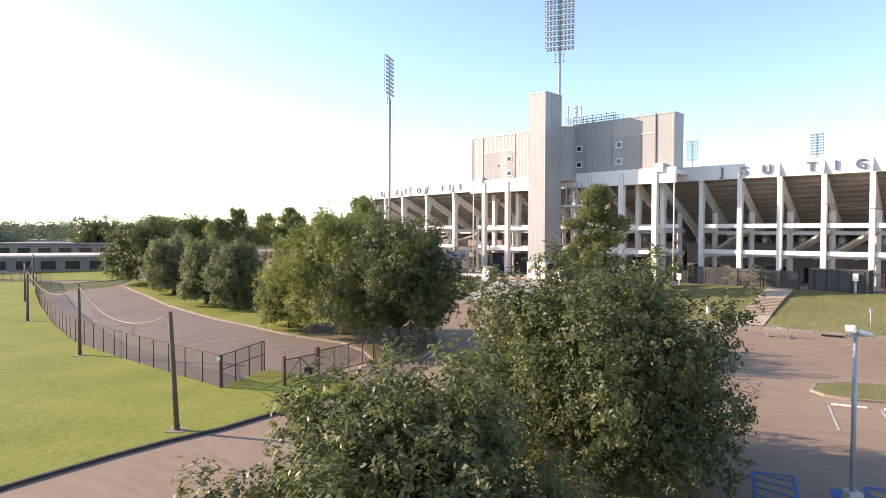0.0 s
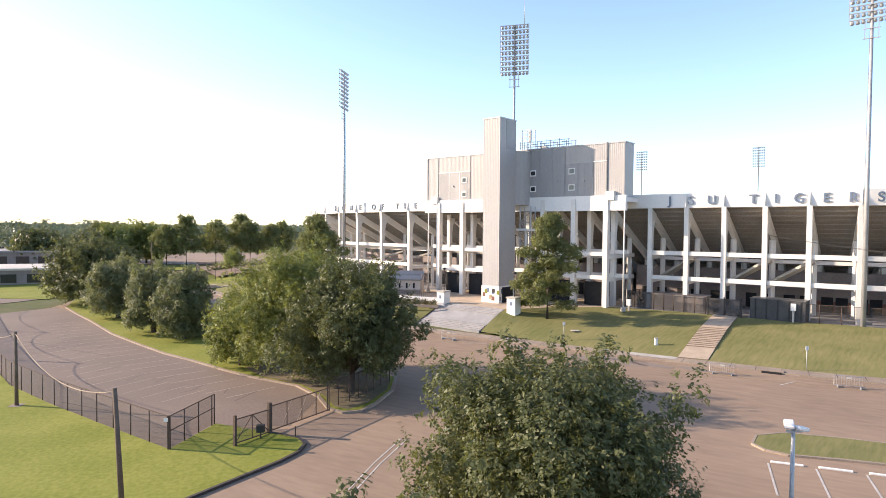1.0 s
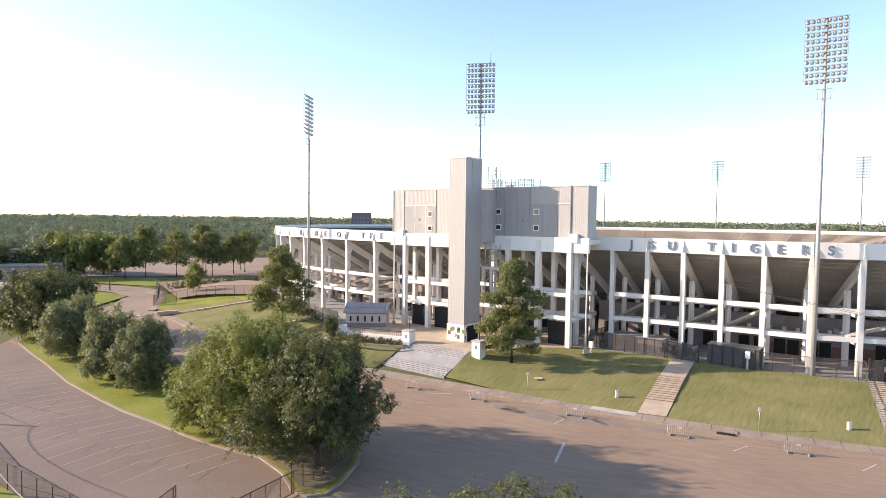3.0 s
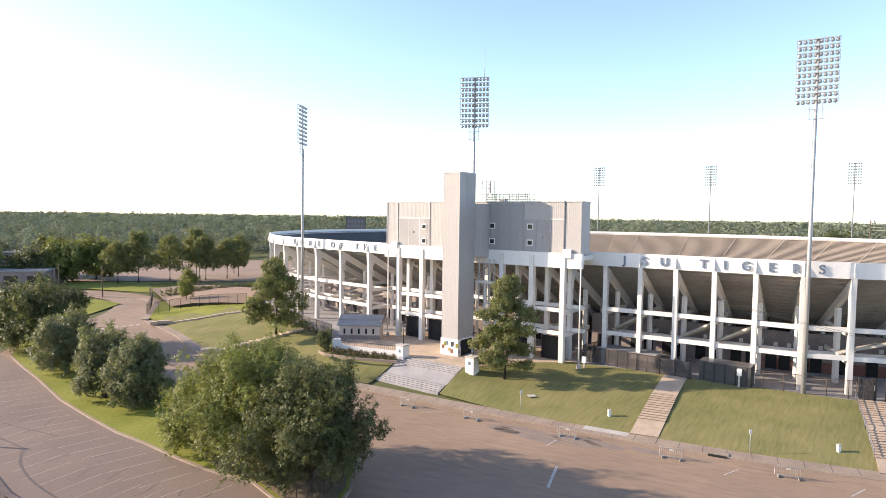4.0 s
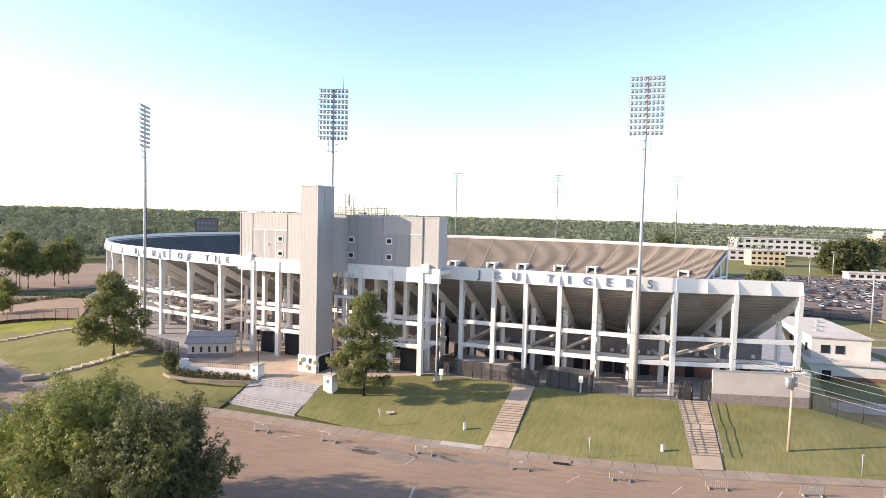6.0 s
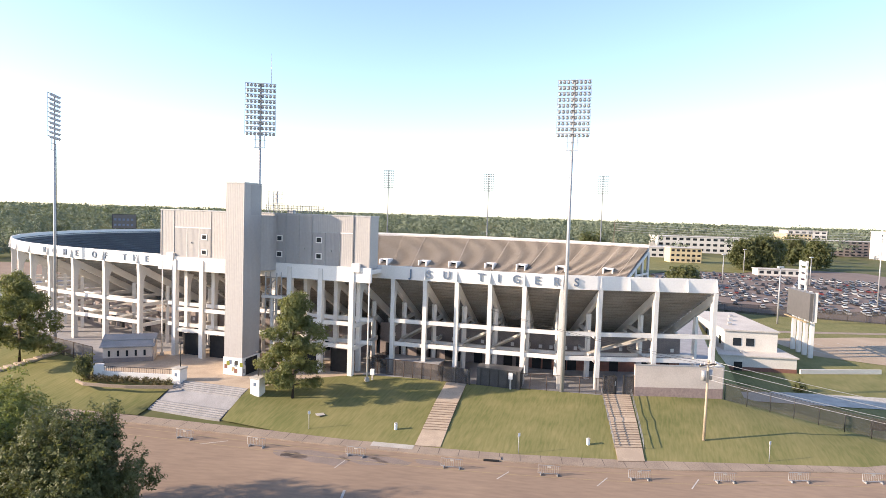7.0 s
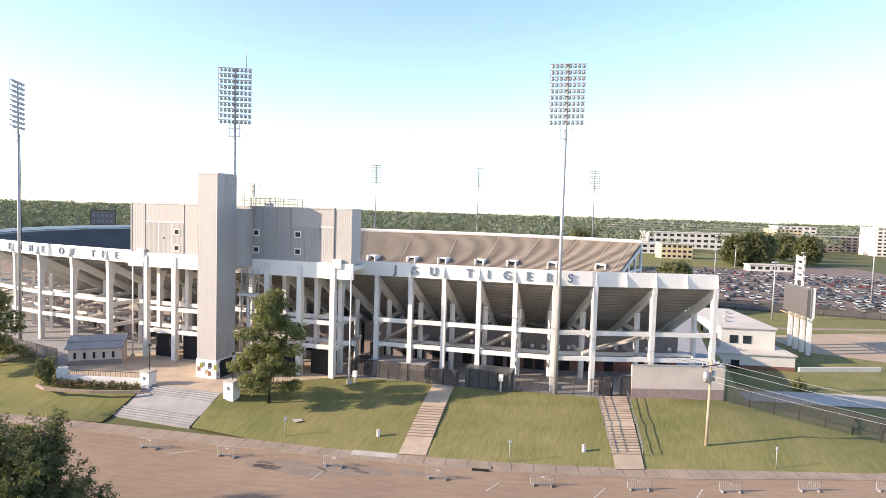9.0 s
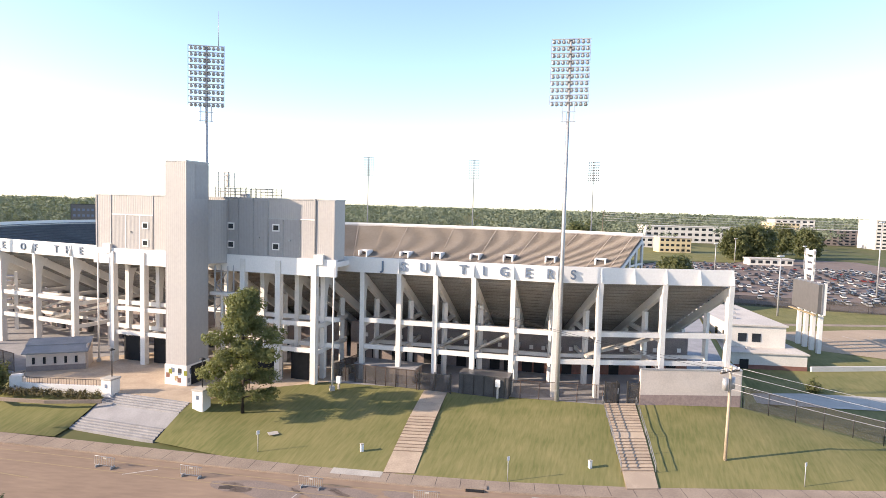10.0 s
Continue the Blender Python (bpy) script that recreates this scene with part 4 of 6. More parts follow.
# portals and stair joints of the far stand
for k in range(2, len(PF) - 1):
    p, n = PF[k], NF[k]
    d = V(-n.y, n.x, 0)
    if p.x > 88:
        if k % 2:
            bm = bmesh.new()
            bar(bm, p + n * 1.2 + V(0, 0, 20.0), p + n * 36 + V(0, 0, 6.15), 0.3, 0.12)
            part("aisle", bm, M_SOFFIT, stand_far)
for x, y, z in ((85.9, 216.0, 10.5), (98.1, 208.0, 10.5), (106.9, 200.8, 10.6), (117.1, 192.1, 10.7), (124.6, 183.1, 11.0), (133.4, 171.9, 11.3), (142.4, 158.5, 11.7)):
    portal = empty("seating_portal", x, y, z, -48, label="white concrete entrance portal in the seating", category="portal", group="seating portals")
    part("side_wall", cbox(-1.7, -2.2, -4, -1.3, 2.5, 1.7), M_FASCIA, portal)
    part("side_wall", cbox(1.3, -2.2, -4, 1.7, 2.5, 1.7), M_FASCIA, portal)
    part("lintel", cbox(-1.3, -0.4, 1.2, 1.3, 2.5, 1.7), M_FASCIA, portal)
    part("opening", cbox(-1.3, 0.2, -1.2, 1.3, 0.3, 1.2), M_DARK, portal)

# ------------------------------------------------------------ inside the open frame of the stand
def raking(root, a, b, w, material, name):
    bm = bmesh.new()
    bar(bm, a, b, w[0], w[1])
    part(name, bm, material, root)


for i in range(1, 9):
    a, b, na, nb = PR[i], PR[i + 1], NR[i], NR[i + 1]
    if i in (1, 3, 4, 7):
        raking(stand_near, a + na * 6.5 + V(0, 0, 8.2), b + nb * 3.2 + V(0, 0, 11.4), (1.6, 0.35), M_CONC, "ramp")
    raking(stand_near, a + na * 1.0 + V(0, 0, 11.6), a + na * 14 + V(0, 0, 11.6), (0.4, 0.6), M_WHITE, "cross_beam")
    raking(stand_near, a + na * 1.0 + V(0, 0, 8.0), a + na * 14 + V(0, 0, 8.0), (0.4, 0.6), M_WHITE, "cross_beam")
for i in range(1, 9):
    a, b, na, nb = PL[i], PL[i + 1], NL[i], NL[i + 1]
    if i in (1, 2, 5, 6):
        raking(stand_left, a + na * 6.5 + V(0, 0, 10.8), b + nb * 3.2 + V(0, 0, 8.3), (1.6, 0.35), M_CONC, "ramp")
    raking(stand_left, a + na * 1.0 + V(0, 0, 11.6), a + na * 14 + V(0, 0, 11.6), (0.4, 0.6), M_WHITE, "cross_beam")
    raking(stand_left, a + na * 1.0 + V(0, 0, 8.0), a + na * 14 + V(0, 0, 8.0), (0.4, 0.6), M_WHITE, "cross_beam")
for s in (3.2, 8.6, 14.5, 26, 31.5, 36.3):
    raking(stand_mid, at(s, 0.4, 11.6), at(s, 10, 11.6), (0.4, 0.6), M_WHITE, "cross_beam")
    raking(stand_mid, at(s, 0.4, 8.1), at(s, 10, 8.1), (0.4, 0.6), M_WHITE, "cross_beam")
for s0, s1 in ((3.8, 8.0), (9.2, 14.0), (24.5, 30.8), (32.1, 35.8)):
    part("walkway", sbox(s0, 2.8, 11.2, s1, 5.5, 11.45), M_CONC, press)
    part("gate_screen", sbox(s0, 1.2, Z0, s1, 1.3, 7.6), M_DARK, press)
# open steel stair beside the tower
bm = bmesh.new()
for k in range(4):
    bar(bm, at(TS1 + 0.4 + (k % 2) * 2.0, -1.6 + (k // 2) * 1.4, 12.0), at(TS1 + 0.4 + (k % 2) * 2.0, -1.6 + (k // 2) * 1.4, 19.4), 0.18)
for z in (13.2, 15.0, 16.8, 18.6):
    bar(bm, at(TS1 + 0.3, -1.6, z), at(TS1 + 2.5, -1.6, z), 0.14)
for z0, z1, s0, s1 in ((13.2, 15.0, 0.4, 2.4), (16.8, 15.0, 0.4, 2.4), (16.8, 18.6, 0.4, 2.4)):
    bar(bm, at(TS1 + s0, -1.6, z0), at(TS1 + s1, -1.6, z1), 0.12)
part("open_stair", bm, M_STEEL, tower, "open galvanised steel lattice")
part("tower_walkway", sbox(TS1, -2.2, 15.4, TS1 + 5.5, -1.0, 15.8), M_WHITE, tower)
for s, d in ((TS1 + 1.6, -1.5), (TS1 + 3.2, -0.4)):
    part("steel_column", sbox(s - 0.2, d - 0.2, Z0 - 0.1, s + 0.2, d + 0.2, 15.4), M_WHITE, tower)
part("doorway", sbox(TS1 + 0.1, -6.2, Z0, TS1 + 0.16, -3.2, 6.4), M_DARK, tower)
rngm = random.Random(5)
for k in range(9):
    s = TS0 + 0.3 + rngm.random() * 3.0
    z = 4.4 + rngm.random() * 1.6
    m = [M_LETTER, M_GRASS, M_BRICK, M_BLACK, M_YELLOW, M_CREAM][k % 6]
    part("mural_patch", sbox(s - 0.25, TD0 - 0.112 - k * 0.002, z - 0.3, s + 0.3, TD0 - 0.1, z + 0.35), m, tower)
    d = TD0 + 0.3 + rngm.random() * 3.6
    part("mural_patch", sbox(TS1 + 0.1, d - 0.2, z - 0.3, TS1 + 0.112 + k * 0.002, d + 0.25, z + 0.3), [M_BLACK, M_LETTER, M_STEEL][k % 3], tower)
# flagpoles in front of the press box
for s, d in ((1.45, -1.2), (39.75, -1.6)):
    q = at(s, d)
    fp = empty("flagpole", q.x, q.y, Z0, label="slender white flagpole before the stand", category="flagpole", group="flagpoles")
    bm = bmesh.new()
    pipe(bm, [(0, 0, -0.1), (0, 0, 16.2)], [0.14, 0.09], 8)
    part("pole", bm, M_WHITE, fp)
    part("foot", cbox(-0.3, -0.3, -0.1, 0.3, 0.3, 0.5), M_CONC, fp)
bm = bmesh.new()
pipe(bm, [(0, 0, 49.2), (0, 0, 53.8)], [0.05, 0.02], 6)
ant = part("antenna", bm, M_STEEL, bpy.data.objects["floodlight_mast.001"])
ant.location = (-1.6, 0.25, 0)

# ------------------------------------------------------------ plaza: steps, piers, wall, booth
PS = math.degrees(math.atan2(U.y, U.x))
steps = empty("plaza_steps", 2.7, 93.4, 0, PS, label="wide grey concrete steps with a sloping landing", category="steps", kind="structure")
W = 11.7
zz, dd = 1.38, 0.0
for flight in range(2):
    for k in range(5):
        part("step", cbox(0, dd, zz - 1.5, W, dd + 0.42, zz + 0.16, bevel=0.015), M_STEP, steps)
        zz += 0.16
        dd += 0.4
    if flight == 0:
        bm = bmesh.new()
        q = [bm.verts.new(c) for c in ((0, dd, zz), (W, dd, zz), (W, dd + 2.3, zz + 0.98), (0, dd + 2.3, zz + 0.98), (0, dd, 0.5), (W, dd, 0.5), (W, dd + 2.3, 0.5), (0, dd + 2.3, 0.5))]
        for f in ((0, 1, 2, 3), (0, 4, 5, 1), (1, 5, 6, 2), (3, 2, 6, 7), (0, 3, 7, 4)):
            bm.faces.new([q[i] for i in f])
        part("landing", bm, M_STEP, steps)
        zz, dd = zz + 0.98, dd + 2.3
part("top_slab", cbox(0, dd, 1.5, W, dd + 2.5, 3.98), M_PLAZA, steps)
for x, y in ((7.0, 97.6), (16.6, 88.6)):
    pier = empty("gate_pier", x, y, 0, PS, label="square white concrete pier at the top of the steps", category="pier", group="gate piers")
    part("shaft", cbox(-0.75, -0.75, 3.0, 0.75, 0.75, 5.7, bevel=0.04), M_FASCIA, pier)
    part("cap", cbox(-0.85, -0.85, 5.7, 0.85, 0.85, 5.9, bevel=0.03), M_CONC, pier)
    part("plate", cbox(-0.2, -0.78, 4.7, 0.2, -0.75, 5.2), M_LETTER, pier)
    lampost = empty("plaza_lamp", x + 0.15, y + 0.3, 5.9, label="black post lamp on a pier", category="lamp", group="plaza lamps")
    bm = bmesh.new()
    pipe(bm, [(0, 0, 0), (0, 0, 3.4)], [0.07, 0.05], 8)
    part("post", bm, M_BLACK, lampost)
    bm = bmesh.new()
    pipe(bm, [(0, 0, 3.3), (0, 0, 3.42), (0, 0, 3.6)], [0.15, 0.42, 0.12], 10)
    part("lamp_head", bm, M_BLACK, lampost)
wall = empty("plaza_wall", label="low white plaza wall with a black railing", category="wall", kind="structure")
line = [V(-2.9, 106.6, 0), V(-3.6, 104.6, 0), V(-1.6, 102.8, 0), V(6.2, 98.2, 0)]
for a, b in zip(line, line[1:]):
    bm = bmesh.new()
    bar(bm, a + V(0, 0, 4.2), b + V(0, 0, 4.2), 0.35, 1.0)
    part("wall_run", bm, M_FASCIA, wall)
for q, d in along([p + V(0, 0, 4.7) for p in line], 0.35):
    bm = bmesh.new()
    bar(bm, q, q + V(0, 0, 0.75), 0.035)
    part("baluster", bm, M_BLACK, wall)
for a, b in zip(line, line[1:]):
    bm = bmesh.new()
    bar(bm, a + V(0, 0, 5.45), b + V(0, 0, 5.45), 0.06)
    part("handrail", bm, M_BLACK, wall)
part("end_block", cbox(-4.3, 104.0, 3.6, -2.9, 105.4, 5.5, bevel=0.04), M_FASCIA, wall)
rb = np.random.default_rng(77)
bed = empty("shrub_bed", label="row of low brownish shrubs along the plaza wall", category="shrubs", kind="stuff")
blobs = [(lerp(-5.0, 5.5, k) + rb.normal() * 0.25, lerp(103.4, 96.6, k) + rb.normal() * 0.3, 3.95 + rb.random() * 0.2, 0.45, 0.4) for k in np.linspace(0, 1, 34)]
leaf_mesh("foliage", leaves(rb, blobs, 7000, 0.09, length=2.0), M_SHRUB, bed)
tree("shrub", "upright green shrub at the end of the plaza wall", -5.6, 104.4, 3.6, 3.6, 1.3, 31, M_OAK, 3500, 0.14, trunk=0.06, low=0.05, clumps=14)
bm = ribbon([(-6.5, 103.6), (-5.4, 101.2), (0, 97.6), (6.0, 95.2)], 0.25, lambda x, y: 3.55, 0.3)
tagged(link("bed_edging", bm, M_PAVE), "curved pale edging round the shrub bed", "edging", kind="structure")

booth = empty("ticket_booth", -3.4, 112.4, 3.9, -8, label="cream ticket booth with grey roof and dark base", category="booth")
part("base", cbox(0, 0, 0, 7.3, 3.4, 0.75), M_WALL, booth, "mauve-brown block base")
part("body", cbox(0.02, 0.02, 0.75, 7.28, 3.38, 2.4), M_BEIGE, booth)
part("band", cbox(-0.1, -0.1, 2.4, 7.4, 3.5, 2.56), M_LETTER, booth, "blue-grey fascia band")
for z0, d0, d1 in ((2.56, -0.6, 1.7), (3.25, 1.6, 3.8)):
    bm = bmesh.new()
    q = [bm.verts.new(c) for c in ((-0.4, d0, z0), (7.7, d0, z0), (7.7, d1, z0 + 0.55), (-0.4, d1, z0 + 0.55), (-0.4, d0, z0 + 0.14), (7.7, d0, z0 + 0.14), (7.7, d1, z0 + 0.69), (-0.4, d1, z0 + 0.69))]
    for f in ((0, 1, 2, 3), (4, 5, 6, 7), (0, 1, 5, 4), (1, 2, 6, 5), (2, 3, 7, 6), (3, 0, 4, 7)):
        bm.faces.new([q[i] for i in f])
    part("roof", bm, M_STEP, booth, "grey metal roof slope")
for k in range(5):
    w = part("window", cbox(0.75 + k * 1.3, -0.05, 1.0, 1.08 + k * 1.3, 0.0, 1.95), M_DARK, booth)
    part("sill", cbox(0.65 + k * 1.3, -0.12, 0.9, 1.18 + k * 1.3, -0.02, 1.0), M_BEIGE, w)
part("side_wall", cbox(7.3, 0.4, 0, 7.5, 4.0, 3.4), M_BEIGE, booth)
part("back_wall", cbox(0, 3.4, 0, 7.3, 3.7, 3.4), M_BEIGE, booth)

# ------------------------------------------------------------ steps up the bank
def bank_steps(name, bl, br, tl, tr, profile, label, material):
    """Steps between four corners; the profile gives (share of the way up, height over the foot, number of treads to there)."""
    root = empty(name, label=label, category="steps", kind="structure")
    bl, br, tl, tr = (Vector(p) for p in (bl, br, tl, tr))
    for (t0, h0, _), (t1, h1, count) in zip(profile, profile[1:]):
        for k in range(count):
            a, b = lerp(t0, t1, k / count), lerp(t0, t1, (k + 1) / count)
            z = bl.z + lerp(h0, h1, (k + 1) / count)
            zf = z if count > 3 else bl.z + lerp(h0, h1, k / count)
            bm = bmesh.new()
            p = [lerp(bl, tl, a), lerp(br, tr, a), lerp(br, tr, b + 0.003), lerp(bl, tl, b + 0.003)]
            top = [bm.verts.new((v.x, v.y, q)) for v, q in zip(p, (zf, zf, z, z))]
            lo = [bm.verts.new((v.x, v.y, z - 0.9)) for v in p]
            bm.faces.new(top)
            for i in range(4):
                # upright faces take the darker riser colour in place of shade
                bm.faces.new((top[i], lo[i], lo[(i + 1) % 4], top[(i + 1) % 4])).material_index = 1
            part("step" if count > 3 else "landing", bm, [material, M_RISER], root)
    return root


def step_rail(bl, tl, profile, name="hand_railing"):
    """A double pipe rail up one side of the steps, bent at the landing."""
    root = empty(name, label="weathered grey double pipe handrail beside the steps", category="railing", group="step railings")
    bl, tl = Vector(bl), Vector(tl)
    pts = []
    for t, h, _ in profile[1:]:
        q = lerp(bl, tl, t)
        pts.append(V(q.x, q.y, bl.z + h))
    for h in (0.45, 0.92):
        bm = bmesh.new()
        pipe(bm, [p + V(0, 0, h) for p in pts], 0.04, 6)
        part("rail", bm, M_DARKSTEEL, root)
    for a, b in zip(pts, pts[1:]):
        for k in range(3):
            p = lerp(a, b, k / 2)
            bm = bmesh.new()
            pipe(bm, [p - V(0, 0, 0.1), p + V(0, 0, 0.92)], 0.04, 6)
            part("post", bm, M_DARKSTEEL, root)
    return root


RUN1 = [(0, 0.1, 0), (0.2, 0.72, 1), (0.62, 1.98, 12), (0.8, 2.3, 1), (1.0, 2.6, 3)]
RUN2 = [(0, 0.1, 0), (0.15, 0.62, 1), (0.52, 1.68, 11), (0.58, 1.76, 1), (1.0, 2.62, 11)]
st1 = bank_steps("bank_steps", (31.3, 67.2, 1.42), (34.0, 65.6, 1.42), (43.6, 83.0, 3.85), (46.2, 81.3, 3.85), RUN1, "tan concrete steps and landings up the grass bank", M_TREAD)
st2 = bank_steps("bank_steps", (51.3, 53.9, 1.45), (54.2, 52.6, 1.45), (62.2, 69.2, 3.85), (65.8, 67.4, 3.85), RUN2, "worn tan concrete steps up to the gate", M_TREAD)
step_rail((51.2, 54.0, 1.4), (62.1, 69.3, 3.85), RUN2)
step_rail((54.3, 52.5, 1.4), (65.9, 67.3, 3.85), RUN2)

# ------------------------------------------------------------ fences along the bank
def fence(name, line, height, step, material, label, post=M_RUST, rad=0.05, rails=(1.0,), group=""):
    root = empty(name, label=label, category="fence", group=group)
    pts = [Vector(p) for p in line]
    for p, d in along(pts, step) + [(pts[-1], V(1, 0, 0))]:
        bm = bmesh.new()
        pipe(bm, [p - V(0, 0, 0.2), p + V(0, 0, height)], rad, 6)
        part("post", bm, post, root)
    for a, b in zip(pts, pts[1:]):
        bm = bmesh.new()
        q = [bm.verts.new(c) for c in (a + V(0, 0, 0.05), b + V(0, 0, 0.05), b + V(0, 0, height), a + V(0, 0, height))]
        bm.faces.new(q)
        part("netting", bm, material, root)
        for r in rails:
            bm = bmesh.new()
            bar(bm, a + V(0, 0, height * r), b + V(0, 0, height * r), 0.06)
            part("top_rail", bm, post, root)
    return root


fence("screened_fence", [(34.6, 92.6, 3.9), (43.2, 83.8, 3.9)], 2.5, 1.5, M_SCREEN, "chain-link fence hung with dark grey screen cloth")
fence("chain_fence", [(51.6, 76.6, 3.9), (62.2, 69.4, 3.9)], 2.4, 2.4, M_NET, "chain-link fence along the top of the bank")
fence("chain_fence", [(16.8, 90.2, 3.9), (23, 93.0, 3.9)], 1.2, 1.6, M_NET, "low chain-link fence at the plaza edge")
fence("chain_fence", [(-4.8, 112.8, 3.95), (-10, 119.5, 4.3), (-15, 127, 4.7), (-19, 134, 4.8)], 2.6, 2.4, M_SCREEN, "dark chain-link fence beside the curved stand")
fence("chain_fence", [(35.2, 93.0, 3.9), (38.8, 95.6, 3.9)], 2.5, 1.6, M_SCREEN, "dark fence beside the columns")
gate_a = empty("park_gate", 43.2, 83.8, 3.9, PS, label="dark metal gate at the head of the steps", category="gate")
for x in (0, 2.2, 4.4):
    part("post", cbox(x - 0.08, -0.08, 0, x + 0.08, 0.08, 2.6), M_BLACK, gate_a)
part("leaf", cbox(0.1, -0.03, 0.1, 2.1, 0.03, 2.4), M_SCREEN, gate_a)
part("leaf", cbox(2.3, -0.03, 0.1, 4.3, 0.03, 2.4), M_SCREEN, gate_a)
shed = empty("container_shed", 47.2, 80.2, 3.9, PS, label="dark grey metal storage container behind the fence", category="container")
part("body", cbox(0, 0.2, 0, 6.6, 2.8, 2.7, bevel=0.03), M_CONTAINER, shed)
part("roof", cbox(-0.05, 0.15, 2.7, 6.65, 2.85, 2.8), M_SCREENFACE, shed)
for k in range(5):
    part("rib", cbox(0.6 + k * 1.35, 0.12, 0.1, 0.7 + k * 1.35, 0.2, 2.6), M_BLACK, shed)
shed2 = empty("pallet_store", 40.2, 88.6, 3.9, PS, label="low brown roofed store behind the screened fence", category="shed")
part("body", cbox(-4.5, 0.6, 0, 4.2, 3.8, 2.1), M_WALL, shed2)
part("roof", cbox(-4.7, 0.4, 2.1, 4.4, 4.0, 2.25), M_STEP, shed2)
gate_b = empty("entrance_gate", 62.4, 69.2, 3.9, -25, label="black metal entrance gate with a white notice", category="gate")
for x in (0, 1.5, 2.9, 4.4):
    part("post", cbox(x - 0.09, -0.09, 0, x + 0.09, 0.09, 3.0), M_BLACK, gate_b)
for x in (0.15, 3.0):
    part("leaf", cbox(x, -0.04, 0.15, x + 1.3, 0.04, 2.8), M_SCREEN, gate_b)
part("booth_panel", cbox(1.0, 0.3, 0, 2.0, 1.1, 2.6), M_BLACK, gate_b)
part("notice", cbox(1.2, 0.26, 1.3, 1.8, 0.3, 2.0), M_FASCIA, gate_b)
block = empty("retaining_block", label="pale rendered wall block with brick-coloured base", category="wall", kind="structure")
line = [V(66.4, 67.3, 0), V(71.0, 65.1, 0), V(78.2, 61.7, 0), V(80.4, 65.6, 0)]
for a, b in zip(line, line[1:]):
    bm = bmesh.new()
    bar(bm, a + V(0, 0, 4.4), b + V(0, 0, 4.4), 0.44, 1.7)
    part("brick_base", bm, M_PINK, block)
    bm = bmesh.new()
    bar(bm, a + V(0, 0, 6.85), b + V(0, 0, 6.85), 0.4, 3.2)
    part("rendered_face", bm, M_BEIGE, block)
    bm = bmesh.new()
    bar(bm, a + V(0, 0, 8.5), b + V(0, 0, 8.5), 0.5, 0.12)
    part("coping", bm, M_STEEL, block)
for x, y, z, h in ((33.7, 88.6, 3.9, 1.6), (46.6, 82.2, 3.9, 2.0), (51.0, 76.6, 3.9, 2.4)):
    cab = empty("utility_cabinet", x, y, z, PS, label="small pale metal utility cabinet on a stand", category="cabinet", group="cabinets")
    part("body", cbox(-0.3, -0.2, h - 0.9, 0.3, 0.2, h), M_FASCIA, cab)
    part("plinth", cbox(-0.12, -0.1, -0.1, 0.12, 0.1, h - 0.9), M_CONC, cab)

# ------------------------------------------------------------ utility pole and wires
up = empty("utility_pole", 64.6, 53.2, 2.3, label="pale wooden utility pole with grey transformers", category="utility pole")
bm = bmesh.new()
pipe(bm, [(0, 0, -0.3), (0.25, 0.1, 10.2)], [0.19, 0.13], 10)
part("pole", bm, M_PALEWOOD, up)
part("crossarm", cbox(-1.4, 0.0, 9.5, 1.6, 0.16, 9.66), M_WOOD, up)
for dx in (-0.35, 0.75):
    bm = bmesh.new()
    pipe(bm, [(dx, 0.25, 7.6), (dx, 0.25, 8.9)], 0.3, 10)
    part("transformer", bm, M_STEEL, up)
for dx in (-1.2, -0.5, 0.9, 1.5):
    bm = bmesh.new()
    pipe(bm, [(dx, 0.08, 9.66), (dx, 0.08, 9.95)], 0.06, 6)
    part("insulator", bm, M_FASCIA, up)


def wire(name, a, b, sag, rad, label, material=M_STEEL):
    a, b = Vector(a), Vector(b)
    bm = bmesh.new()
    pipe(bm, [lerp(a, b, k / 16) - V(0, 0, sag * 4 * (k / 16) * (1 - k / 16)) for k in range(17)], rad, 5)
    return tagged(link(name, bm, material), label, "cable", group=name + "s")


for k, (o, z) in enumerate(((-1.2, 12.2), (1.5, 12.2), (0.0, 10.8), (0.0, 10.2))):
    wire("overhead_cable", (64.4 + o, 52.7, z), (86 + o * 1.4, 20.2, z - 3.0), 0.6, 0.028, "thin overhead cable running down the road")
for k, (o, z) in enumerate(((-1.0, 12.2), (0.6, 12.2))):
    wire("overhead_cable", (64.4 + o, 52.7, z), (49.7 + o * 0.2, 81.0, 15.2), 0.5, 0.02, "thin overhead cable towards the stand", M_BLACK)

up2 = copy_thing(up, pose(86.3, 20.2, g(86, 20)))
# ------------------------------------------------------------ small things on the bank and road
for x, y, z in ((30.8, 72.0, 2.3), (50.6, 58.4, 2.25)):
    z = lawn_z(x, y, z)
    mk = empty("marker_post", x, y, z, label="short white utility marker on the grass", category="marker", group="grass markers")
    part("body", cbox(-0.16, -0.16, -0.1, 0.16, 0.16, 0.75, bevel=0.02), M_FASCIA, mk)
    part("cap", cbox(-0.18, -0.18, 0.75, 0.18, 0.18, 0.82), M_CONC, mk)
for x, y in ((20.9, 77.0), (41.7, 60.3), (67.9, 46.6)):
    sp = empty("sign_post", x, y, g(x, y) + 0.15, label="thin steel sign post at the pavement", category="sign post", group="sign posts")
    bm = bmesh.new()
    pipe(bm, [(0, 0, -0.1), (0, 0, 2.5)], 0.045, 6)
    part("post", bm, M_STEEL, sp)
    part("plate", cbox(-0.16, -0.03, 2.1, 0.16, 0.0, 2.5), M_FASCIA, sp)
